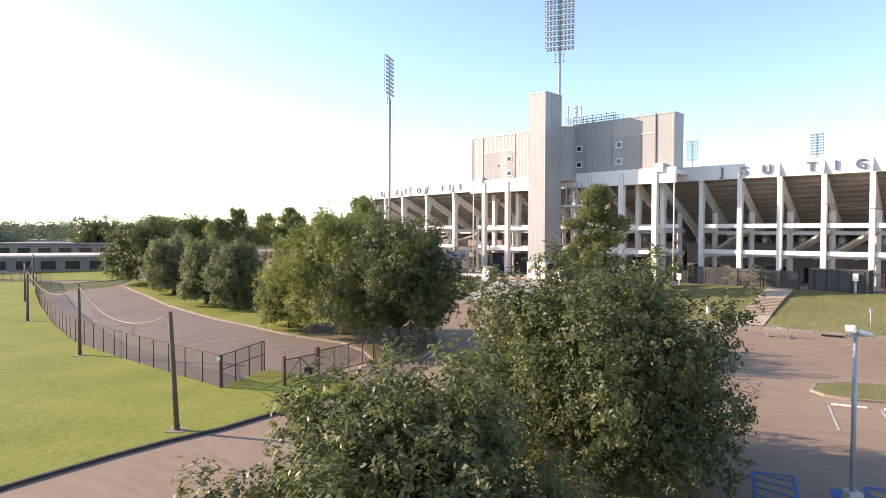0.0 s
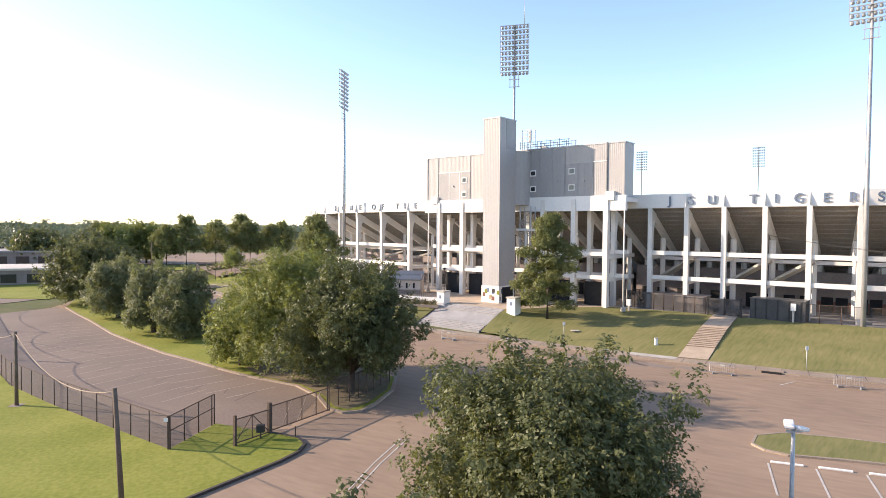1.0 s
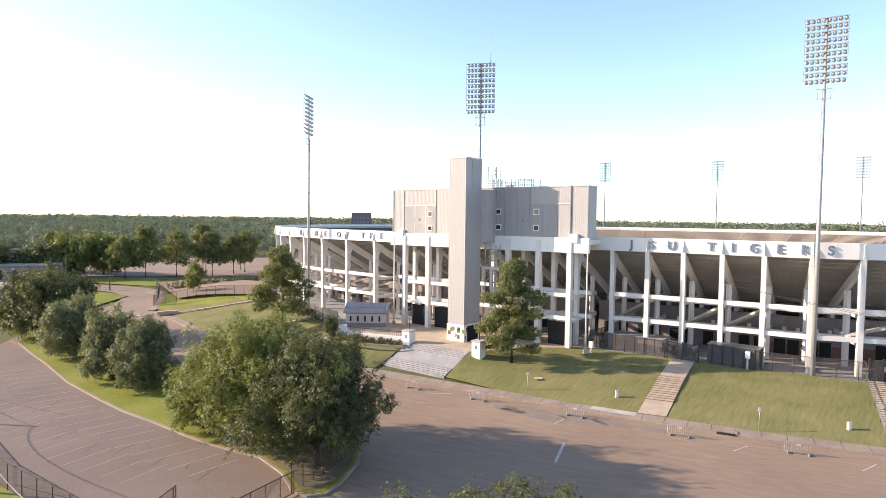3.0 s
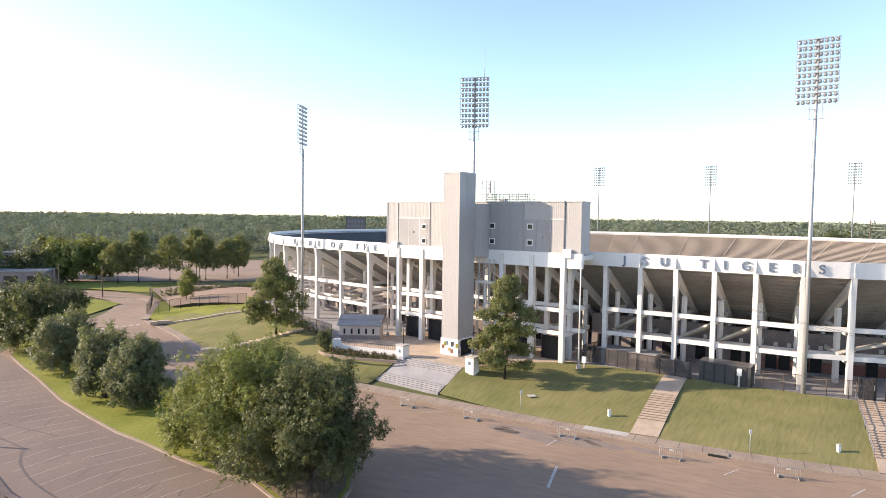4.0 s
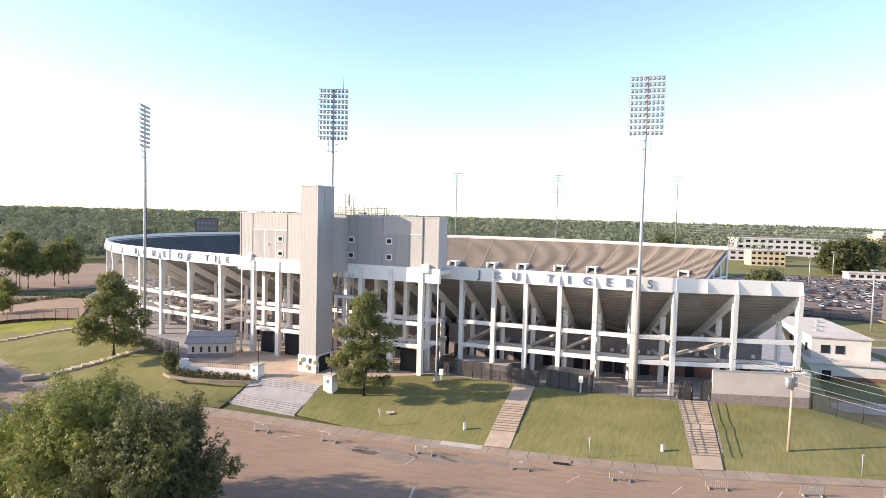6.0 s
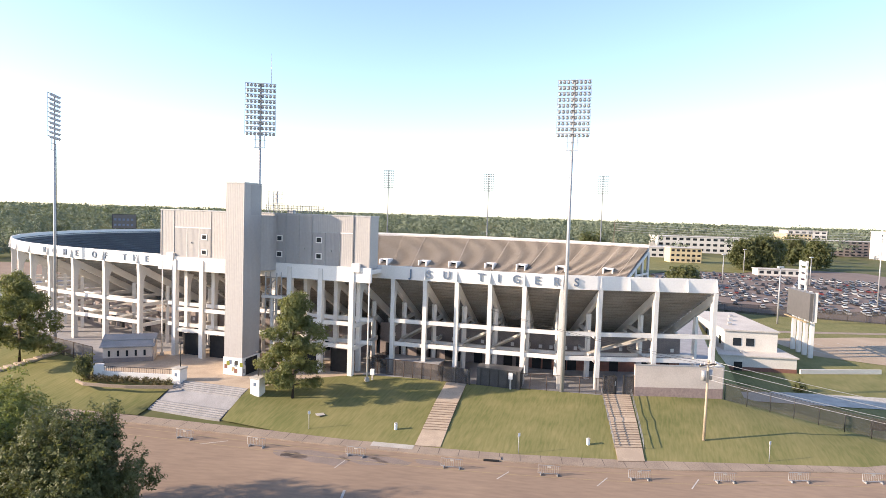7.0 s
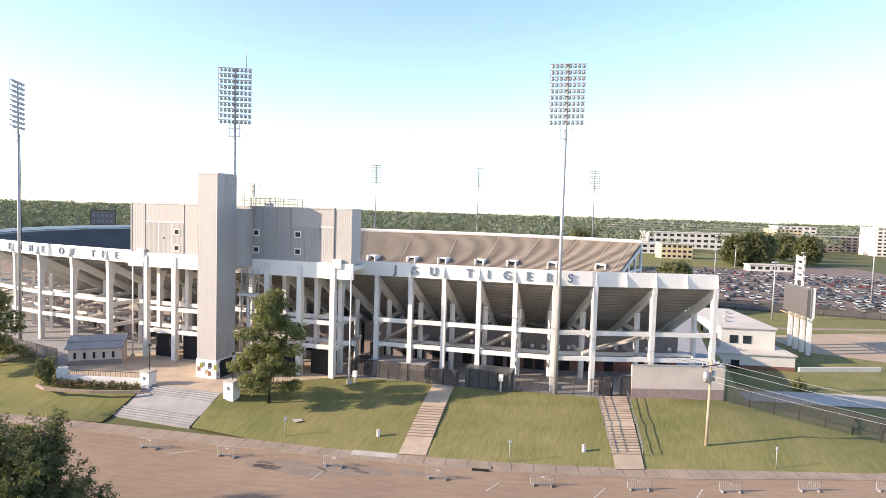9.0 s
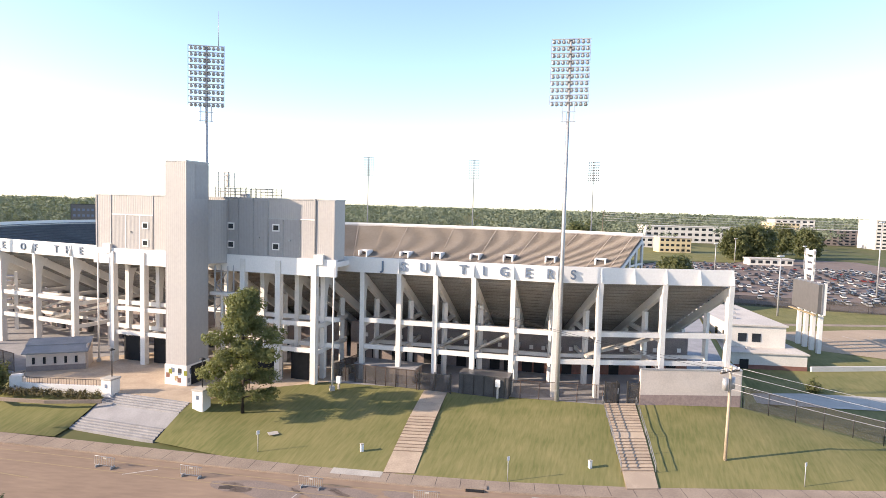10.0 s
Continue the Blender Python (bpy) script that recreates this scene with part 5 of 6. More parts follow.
tagged(link("inspection_slab", cbox(22.6, 79.3, 2.4, 23.7, 80.3, lawn_z(23.1, 79.8, 2.6) + 0.1, bevel=0.03), M_CONC), "small concrete inspection slab in the grass", "slab")


def barricade(x, y, rz, group="crowd barriers"):
    root = empty("crowd_barrier", x, y, g(x, y), rz, label="galvanised crowd barrier on the road edge", category="barrier", group=group)
    bm = bmesh.new()
    pipe(bm, [(-1.2, 0, 0.2), (-1.2, 0, 1.1), (1.2, 0, 1.1), (1.2, 0, 0.2), (-1.2, 0, 0.2)], 0.03, 6, False)
    part("frame", bm, M_STEEL, root)
    for k in range(11):
        bm = bmesh.new()
        bar(bm, (-1.0 + k * 0.2, 0, 0.2), (-1.0 + k * 0.2, 0, 1.1), 0.022)
        part("bar", bm, M_STEEL, root)
    for sx in (-0.9, 0.9):
        part("foot", cbox(sx - 0.04, -0.3, 0, sx + 0.04, 0.3, 0.2), M_STEEL, root)
    part("plate", cbox(-0.2, -0.02, 0.86, 0.2, 0.02, 1.02), M_CONC, root)
    return root


b0 = barricade(14.0, 74.6, -41)
for x, y, r in ((23.9, 67.4, -40), (32.7, 60.2, -36), (41.8, 54.4, -32), (50.3, 49.5, -28), (58.6, 45.2, -26), (66.4, 41.9, -26), (74, 38.4, -27), (6.5, 80.4, -42)):
    copy_thing(b0, pose(x, y, g(x, y), 0, 0, r))


def marking(name, line, width, material, lift, label, parent=None):
    ob = link(name, ribbon(line, width, lift=lift), material, parent)
    return ob if parent else tagged(ob, label, "road marking", kind="structure")


for k, d in enumerate((-1.2, -3.2)):
    marking("edge_line", shift(KERB, d)[14:], 0.11, M_YELLOW, 0.016, "faded pale line along the road edge")
for x, y, dx, dy in ((20.8, 65.4, 1.6, 1.4), (36, 55.9, 2.2, 1.0), (45, 50.2, 2.4, 1.1), (54, 45.6, 2.5, 1.3), (8, 78, 3.2, -0.3)):
    marking("stall_line", [(x, y), (x + dx, y + dy)], 0.13, M_LINE, 0.018, "short worn white stall line on the road")
marking("stop_line", [(17.9, 55.6), (20.2, 60.0)], 0.28, M_LINE, 0.018, "worn white stop line")
marking("centre_line", [(-3.0, 37.0), (-1.6, 41.0), (0.2, 45.2)], 0.1, M_LINE, 0.018, "faint double centre line")
marking("centre_line", [(-2.6, 36.8), (-1.2, 40.8), (0.6, 45.0)], 0.1, M_LINE, 0.018, "faint double centre line")
for a in ([(-36, 122), (-30, 113), (-22, 103), (-12, 92), (0, 81)], [(-45, 138), (-50, 150)]):
    marking("centre_line", smooth([(*p, 0) for p in a], 4), 0.16, M_YELLOW, 0.018, "faded yellow centre line of the road")
for k in range(9):
    x, y = lerp(-57.5, -47.5, k / 8), lerp(136.5, 141.5, k / 8)
    marking("crosswalk_bar", [(x, y), (x - 0.4, y + 0.9)], 0.7, M_LINE, 0.018, "worn white crosswalk bar")
rp = random.Random(12)
for x, y, r in ((17.0, 71.0, 1.5), (19.8, 69.0, 2.6), (24.5, 66.2, 2.0), (27.2, 64.6, 1.5), (31, 62.6, 1.1)):
    pts = [(x + math.cos(a) * r * 1.7 * rp.uniform(0.75, 1.1) * 0.72 + math.sin(a) * r * 0.4, y - math.cos(a) * r * 1.7 * 0.66 + math.sin(a) * r * 0.45 * rp.uniform(0.7, 1.2)) for a in [k * math.pi / 8 for k in range(16)]]
    sheet("road_patch", pts, M_PATCH, 0.008, None, "pale worn patch in the asphalt", "road patch")
sheet("road_hole", [(16.2, 71.5), (17.0, 71.3), (17.6, 70.6), (16.8, 70.5), (16.0, 71.0)], M_TAR, 0.013, None, "dark broken hollow in the asphalt", "pothole")
drain = empty("storm_drain", 37.9, 60.2, g(38, 60), -34, label="dark storm drain opening in the kerb", category="drain", kind="structure")
part("opening", cbox(-0.9, -0.3, -0.02, 0.9, 0.3, 0.16), M_DARK, drain)
part("lid", cbox(-1.1, 0.0, 0.16, 1.1, 0.8, 0.24), M_PAVE, drain)
sheet("concrete_patch", [(26.4, 69.4), (30.6, 66.4), (31.4, 67.4), (27.2, 70.5)], M_CONC, 0.14, None, "pale repaired concrete pavement slabs", "pavement")
# pavement joints
for q, d in along([V(x, y, 0) for x, y in SIDE[12:]], 2.4):
    n = V(-d.y, d.x, 0)
    marking("joint", [(q.x - n.x, q.y - n.y), (q.x + n.x, q.y + n.y)], 0.05, M_TAR, 0.13, "", sidewalk)
# ------------------------------------------------------------ car park fence, poles, gate
def gz(x, y, d=0.0):
    return V(x, y, g(x, y) + d)


fence("car_park_fence", [gz(x, y, 0.1) for x, y in FENCE], 2.35, 2.55, M_NET, "long rusty chain-link fence round the car park", rad=0.045, rails=(1.0,))
fence("car_park_fence", [gz(-16.1, 44.4, 0.1), gz(-14.5, 49.6, 0.1)], 2.35, 1.7, M_NET, "rusty chain-link fence panel returning to the gate", rad=0.05, rails=(1.0, 0.55))
fence("strip_fence", [gz(-6.0, 52.4, 0.1), gz(-3.8, 55.0, 0.1), gz(-0.9, 60.5, 0.1)], 2.3, 1.3, M_NET, "rusty chain-link fence under the oak", rad=0.045)
for x, y, w in ((-16.1, 44.4, 0.09),):
    cp = empty("corner_post", x, y, g(x, y), label="stout dark corner post with a small white notice", category="post")
    part("post", cbox(-w, -w, 0, w, w, 2.5), M_RUST, cp)
    part("notice", cbox(-0.32, -0.13, 2.1, -0.02, -0.1, 2.35), M_FASCIA, cp)
swing = empty("swing_gate", -11.6, 44.6, g(-11, 44), 52, label="open rusty pipe gate with chain-link infill", category="gate")
for x, h, w in ((0, 2.3, 0.09), (3.1, 2.5, 0.14)):
    part("post", cbox(x - w, -w, 0, x + w, w, h), M_RUST, swing)
for z in (0.3, 2.0):
    bm = bmesh.new()
    bar(bm, (0, 0, z), (3.1, 0, z), 0.07)
    part("rail", bm, M_RUST, swing)
for a, b in (((0, 0, 0.3), (1.5, 0, 2.0)), ((1.5, 0, 2.0), (3.1, 0, 0.3)), ((1.5, 0, 0.3), (1.5, 0, 2.0))):
    bm = bmesh.new()
    bar(bm, a, b, 0.05)
    part("brace", bm, M_RUST, swing)
bm = bmesh.new()
bm.faces.new([bm.verts.new(c) for c in ((0, 0, 0.3), (3.1, 0, 0.3), (3.1, 0, 2.0), (0, 0, 2.0))])
part("infill", bm, M_NET, swing)
long_gate = empty("swing_gate", -9.6, 47.2, g(-9, 47), 52, label="long open chain-link gate leaf", category="gate")
for z in (0.25, 2.1):
    bm = bmesh.new()
    bar(bm, (0, 0, z), (6.2, 0, z + 0.1), 0.07)
    part("rail", bm, M_RUST, long_gate)
for k in range(5):
    bm = bmesh.new()
    bar(bm, (k * 1.55, 0, 0.25), (k * 1.55, 0, 2.15), 0.06)
    part("upright", bm, M_RUST, long_gate)
for k in (1, 2, 3):
    bm = bmesh.new()
    bar(bm, (k * 1.55 - 0.5, 0, 0.3), (k * 1.55 + 0.5, 0, 2.1), 0.05)
    part("brace", bm, M_PAVE, long_gate)
bm = bmesh.new()
bm.faces.new([bm.verts.new(c) for c in ((0, 0, 0.3), (6.2, 0, 0.3), (6.2, 0, 2.15), (0, 0, 2.15))])
part("infill", bm, M_NET, long_gate)
boxp = empty("gate_box", -10.1, 45.9, g(-10, 46), label="dark steel control box on a post", category="box")
part("post", cbox(-0.05, -0.05, 0, 0.05, 0.05, 0.8), M_RUST, boxp)
part("body", cbox(-0.28, -0.2, 0.6, 0.28, 0.2, 1.15, bevel=0.03), M_BLACK, boxp)
stub = empty("bollard", -7.6, 46.0, g(-7, 46), label="short rusty pipe bollard on the grass tip", category="bollard")
bm = bmesh.new()
pipe(bm, [(0, 0, 0), (0, 0, 0.9)], 0.05, 6)
part("post", bm, M_RUST, stub)
tops = []
for x, y, h, lx in ((-15.4, 35.4, 7.0, -0.35), (-33.2, 56.0, 6.6, 0.0), (-51.6, 76.2, 6.4, 0.1), (-65, 95.5, 6.2, 0.0), (-80, 120, 6.2, 0.0)):
    wp = empty("wooden_pole", x, y, g(x, y), label="weathered dark wooden pole in the grass", category="pole", group="field poles")
    bm = bmesh.new()
    pipe(bm, [(0, 0, -0.2), (lx, 0, h)], [0.16, 0.12], 10)
    part("pole", bm, M_WOOD, wp)
    part("mud_ring", cbox(-0.5, -0.5, 0.1, 0.5, 0.5, 0.15), M_PATCH, wp)
    tops.append(V(x + lx, y, g(x, y) + h - 0.2))
for a, b in zip(tops, tops[1:]):
    wire("slack_cable", a, b, 1.6, 0.035, "slack pale cable between wooden poles", M_PAVE)
# stalls and cracks of the car park
pts = [V(*p, 0) for p in ISLAND_SW[2:10]]
for q, d in along(pts, 2.75):
    n = V(-abs(d.y), -abs(d.x), 0)
    e = (n + d * -0.25).normalized()
    marking("stall_line", [(q.x + e.x * 1.2, q.y + e.y * 1.2), (q.x + e.x * 6.2, q.y + e.y * 6.2)], 0.1, M_FAINT, 0.02, "faint worn stall line of the car park")
    if rp.random() < 0.75:
        s = q + e * rp.uniform(2, 7)
        c, ang = [], rp.uniform(0.7, 1.3)
        for k in range(7):
            c.append((s.x, s.y))
            ang += rp.uniform(-0.35, 0.35)
            s = s - V(math.cos(ang), math.sin(ang), 0) * 0.55
        marking("asphalt_crack", c, 0.09, M_TAR, 0.017, "dark tar-filled crack in the asphalt")
for q, d in along([V(-70, 100, 0), V(-48, 79, 0), V(-32, 62, 0), V(-20, 54, 0)], 2.75):
    marking("stall_line", [(q.x + 0.8, q.y + 0.9), (q.x + 3.6, q.y + 4.6)], 0.09, M_FAINT, 0.02, "faint worn stall line of the car park")
marking("asphalt_crack", [(-52, 87), (-40, 79), (-34, 75.4)], 0.1, M_TAR, 0.017, "dark straight joint across the car park")
marking("asphalt_crack", [(-30, 57), (-22, 52.6)], 0.1, M_TAR, 0.017, "dark straight joint across the car park")

# ------------------------------------------------------------ near car park
isl = [(25.0, 41.8), (26.2, 43.3), (28.5, 43.6), (32, 42.2), (38, 39.0), (46, 34.5), (44.5, 32), (36, 35.6), (29.5, 38.4), (26.2, 39.6), (25.2, 40.6)]
slab("grass_island", isl, M_GRASS2, 0.12, 0.25, "small rough grass island in the car park", "lawn")
tagged(link("kerb_islet", ribbon(isl + isl[:1], 0.2, thick=0.14), M_PAVE), "earth-stained kerb round the grass island", "kerb", kind="structure")
for k in range(8):
    x, y = 24.2 + k * 2.5, 38.6 - k * 1.15
    marking("stall_line", [(x, y), (x - 2.2, y - 4.5)], 0.13, M_LINE, 0.018, "white stall line of the near car park")
    ws = empty("wheel_stop", x + 1.1, y - 0.3, g(x, y), -25, label="white concrete wheel stop", category="wheel stop", group="wheel stops")
    part("bar", cbox(-0.95, -0.09, 0, 0.95, 0.09, 0.13, bevel=0.03), M_FASCIA, ws)
for k, (x, y) in enumerate(((14.6, 28.8), (18.6, 27.0), (22.6, 25.0))):
    for a, b in (((0, 0), (-1.5, -3.2)), ((1.55, -0.55), (0.05, -3.75)), ((0, 0), (1.55, -0.55))):
        marking("bay_line", [(x + a[0], y + a[1]), (x + b[0], y + b[1])], 0.12, M_BLUE, 0.018, "blue line of a reserved bay")
    for j in range(4):
        marking("hatch_line", [(x - j * 0.36, y - j * 0.78), (x + 1.2 - j * 0.36, y - 1.2 - j * 0.78)], 0.1, M_BLUE, 0.019, "blue hatching of a reserved bay")
    sheet("bay_symbol", [(x + 2.4, y - 1.9), (x + 3.5, y - 2.4), (x + 3.1, y - 3.3), (x + 2.0, y - 2.8)], M_BLUE, 0.018, None, "blue painted square in a reserved bay", "road marking")
lamp = empty("parking_lamp", 17.0, 25.4, g(17, 25), label="galvanised car park lamp post with two white heads", category="street lamp")
bm = bmesh.new()
pipe(bm, [(0, 0, 0), (0, 0, 7.3)], [0.11, 0.08], 10)
part("post", bm, M_STEEL, lamp)
part("foot", cbox(-0.3, -0.3, 0, 0.3, 0.3, 0.6, bevel=0.04), M_CONC, lamp)
part("bracket", cbox(-0.3, -0.05, 7.0, 0.4, 0.05, 7.1), M_STEEL, lamp)
for m in (pose(0.35, 0, 7.15, 0, 12, 20), pose(-0.1, 0.15, 7.3, 0, -12, 60)):
    hd = part("lamp_head", cbox(-0.32, -0.2, -0.06, 0.32, 0.2, 0.1, bevel=0.04), M_FASCIA, lamp)
    hd.matrix_basis = m
    part("diffuser", cbox(-0.26, -0.15, -0.09, 0.26, 0.15, -0.06), M_LENS, hd)

# ------------------------------------------------------------ lawns, walks and lot beside the curved stand
def stepped_walk(name, line, width, label):
    root = empty(name, label=label, category="path", kind="structure")
    pts = [Vector(p) for p in line]
    for a, b in zip(pts, pts[1:]):
        n = max(1, int((b - a).length / 1.2))
        for k in range(n):
            p, q = lerp(a, b, k / n), lerp(a, b, (k + 1) / n)
            w = (q - p).normalized().cross(V(0, 0, 1)) * width / 2
            z = max(lawn_z(v.x, v.y, v.z) for v in (p - w, q - w, p + w, q + w)) + 0.1
            bm = bmesh.new()
            c = [p - w, q - w, q + w, p + w]
            t = [bm.verts.new((v.x, v.y, z)) for v in c]
            lo = [bm.verts.new((v.x, v.y, z - 0.7)) for v in c]
            bm.faces.new(t)
            for i in range(4):
                bm.faces.new((t[i], lo[i], lo[(i + 1) % 4], t[(i + 1) % 4]))
            part("tread", bm, M_PLAZA, root)
    return root


stepped_walk("walk_north", [(-44.6, 140.5, 2.35), (-38.0, 141.5, 3.2), (-33.5, 141.5, 4.2), (-29.5, 142, 4.75), (-24.5, 141.8, 5.15), (-20.5, 142.5, 5.3)], 1.3, "pale stepped concrete walk climbing the lawn")
stepped_walk("walk_plaza", [(-27.6, 113.2, 2.0), (-22.5, 114.6, 2.9), (-18.2, 115.8, 3.6), (-13.2, 118.8, 4.3), (-8.8, 121.5, 4.6)], 1.6, "tan stepped concrete walk from road to plaza")
ruled("lawn_upper", [(x, y, lawn_z(x, y, z) - 0.06) for x, y, z in ((-47.5, 148.5, 2.1), (-41, 143, 2.7), (-37, 142.4, 3.4), (-33, 142, 4.3), (-28, 142, 4.8), (-22, 142, 5.2))], [(-52, 172, 2.6), (-45, 170, 3.3), (-41.5, 168, 3.9), (-38, 166, 4.4), (-32, 161, 4.7), (-27, 156, 5.0)], M_GRASS, 6, 0.1, "bright lawn behind the stepped walk", "lawn")
ruled("upper_car_park", [(-46, 160, 3.1), (-40, 157, 4.3), (-33, 154, 4.9), (-26, 150, 5.2)], [(-62, 196, 3.3), (-52, 197, 4.2), (-42, 192, 4.8), (-28, 180, 5.2)], M_ASPHALT, 4, 0.0, "brown asphalt lot beside the curved stand", "car park")
fence("lot_fence", [(-49.6, 153.6, 2.1), (-42, 154.6, 3.5), (-34, 152, 4.6), (-26, 149, 5.1)], 2.5, 2.5, M_NET, "black chain-link fence beside the upper lot", M_BLACK)
fence("lot_fence", [(-49.8, 154, 2.1), (-52, 164, 2.2), (-56, 178, 2.2), (-62, 194, 2.2), (-50, 206, 2.2)], 2.5, 3.0, M_NET, "black chain-link fence along the curving road", M_BLACK)
kn = bmesh.new()
ribbon(smooth([(-48.2, 147.6, 0), (-49.5, 155, 0), (-51.5, 168, 0), (-60, 182, 0), (-76, 190, 0)], 4), 1.6, lambda x, y: min(2.0, g(x, y)), 0.14, 0.0, kn)
tagged(link("pavement_north", kn, M_PAVE), "pale pavement beside the curving road", "pavement", kind="structure")
sheet("lawn_west", [(-64, 152), (-62, 172), (-74, 182), (-96, 192), (-150, 200), (-150, 150), (-86, 132), (-70, 128)], M_GRASS, 0.08, None, "bright grass verge inside the road bend", "lawn")
bm = bmesh.new()
fill(bm, [bm.verts.new((x, y, 2.05)) for x, y in [(-62, 196), (-84, 206), (-150, 218), (-150, 226), (-60, 226), (-48, 206)]])
tagged(link("lawn_beyond", bm, M_GRASS), "bright grass beyond the road bend", "lawn", kind="structure")
bm = bmesh.new()
fill(bm, [bm.verts.new((x, y, 2.07)) for x, y in [(-140, 228), (-40, 228), (-20, 250), (-30, 330), (-120, 330)]])
tagged(link("lot_beyond", bm, M_ASPHALT), "brown asphalt lot behind the pines", "car park", kind="structure")
hedge = empty("hedge", label="low dark clipped hedge beside the lot", category="hedge", kind="stuff")
blobs = [(lerp(-52, -31, k) + rb.normal() * 0.3, lerp(178, 190, k) + rb.normal() * 0.4, 4.2, 1.1, 1.3) for k in np.linspace(0, 1, 26)]
leaf_mesh("foliage", leaves(rb, blobs, 6000, 0.22), M_OAK, hedge)
tree("small_tree", "small sparse tree on the verge", -44, 166, 3.6, 5.2, 2.2, 41, M_OAK2, 4000, 0.2, trunk=0.08, low=0.25, clumps=16)
tree("small_tree", "small sparse tree on the verge", -52, 200, 2.3, 6.5, 2.6, 42, M_OAK2, 4000, 0.25, trunk=0.1, low=0.25, clumps=16)
for k, (x, y, h, r) in enumerate(((-80.8, 221.5, 17, 6.5), (-75, 224, 18, 6), (-66.8, 231, 18, 6.5), (-59, 236, 18, 6.5), (-55, 233, 17, 6), (-49, 240, 17.5, 6.5), (-46, 246, 16, 6))):
    pine("pine_tree", "tall pine at the edge of the far lot", x, y, 2.0, h * (0.82 + 0.05 * (k * 3 % 5)), r * (0.85 + 0.06 * (k * 2 % 5)), 50 + k, 9000, 0.3, 0.36, group="far pines")
for k, (x, y, h, r) in enumerate(((-100, 226, 13, 7), (-93, 235, 14, 7), (-107, 222, 10, 8), (-121, 216, 11, 8), (-112, 246, 14, 8))):
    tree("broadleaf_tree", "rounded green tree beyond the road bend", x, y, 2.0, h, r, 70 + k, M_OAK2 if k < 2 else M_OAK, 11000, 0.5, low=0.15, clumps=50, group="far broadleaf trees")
for x, y in ((-72, 186), (-88, 196), (-80, 176)):
    tp = empty("verge_pole", x, y, 2.0, label="dark wooden pole by the road bend", category="pole", group="verge poles")
    bm = bmesh.new()
    pipe(bm, [(0, 0, 0), (0, 0, 9)], [0.18, 0.12], 8)
    part("pole", bm, M_WOOD, tp)
for x, y, h in ((-66, 252, 16.4), (-50, 258, 11.4), (-58, 236, 6.0)):
    lp = empty("lot_lamp", x, y, 2.0, label="tall lot lamp with a cluster of heads", category="street lamp", group="lot lamps")
    bm = bmesh.new()
    pipe(bm, [(0, 0, 0), (0, 0, h)], [0.2, 0.12], 8)
    part("post", bm, M_STEEL, lp)
    for dx in (-1, 1):
        part("head", cbox(dx * 0.9 - 0.5, -0.3, h - 0.12, dx * 0.9 + 0.5, 0.3, h + 0.12), M_FASCIA, lp)
    part("arm", cbox(-0.9, -0.06, h - 0.06, 0.9, 0.06, h + 0.06), M_STEEL, lp)

# score board over the curved stand
board = empty("score_board", -1.5, 262, 0, 0, label="dark score board with a grid of white panels", category="scoreboard")
part("face", cbox(-3.9, -0.5, 20.4, 3.9, 0.5, 25.4), M_SCREENFACE, board)
part("frame", cbox(-4.1, -0.3, 20.2, 4.1, 0.6, 25.6), M_BLACK, board)
for dx in (-3, 0, 3):
    part("leg", cbox(dx - 0.2, 0, 2, dx + 0.2, 0.6, 20.2), M_STEEL, board)
for j in range(2):
    for k in range(5):
        part("panel", cbox(-3.4 + k * 1.4, -0.56, 21.2 + j * 2, -2.6 + k * 1.4, -0.5, 22.0 + j * 2), M_LETTER, board)

# ------------------------------------------------------------ low buildings at the far left
def building(name, x, y, z, rz, w, d, h, wall_m, roof_m, label, floors=1, bays=6, group=""):
    """A plain block with a flat roof, window rows on two faces."""
    root = empty(name, x, y, z, rz, label=label, category="building", group=group)
    part("wall", cbox(0, 0, 0, w, d, h), wall_m, root)
    part("roof", cbox(-0.4, -0.4, h, w + 0.4, d + 0.4, h + 0.5), roof_m, root)
    fh = h / floors
    for f in range(floors):
        for k in range(bays):
            bx = w * (k + 0.5) / bays
            part("window", cbox(bx - w / bays * 0.3, -0.06, f * fh + fh * 0.35, bx + w / bays * 0.3, 0.0, f * fh + fh * 0.8), M_GLASS, root)
    return root


building("low_building", -150, 142, 0.2, 14, 66, 20, 4.6, M_WALL, M_ROOF, "long low building with a pale flat roof", 1, 12)
building("low_building", -150, 205, 0.5, 6, 52, 20, 6.5, M_WALL, M_STEP, "low building with a grey roof beyond the field", 1, 8)
building("low_building", -230, 300, 0.5, 10, 80, 24, 6.0, M_WALL, M_ROOF, "long low building among trees", 1, 12)
fence("field_fence", [gz(-78, 122), gz(-110, 142), gz(-160, 160)], 2.0, 4.0, M_NET, "chain-link fence along the far field edge", M_BLACK)
bm = bmesh.new()
ribbon([(-72, 128), (-100, 148), (-160, 172), (-260, 190)], 12, lambda x, y: min(2.0, g(x, y)), 0, 0.03, bm)
tagged(link("road_west", bm, M_LOT), "grey asphalt road along the far field edge", "road", kind="structure")

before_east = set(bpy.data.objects)

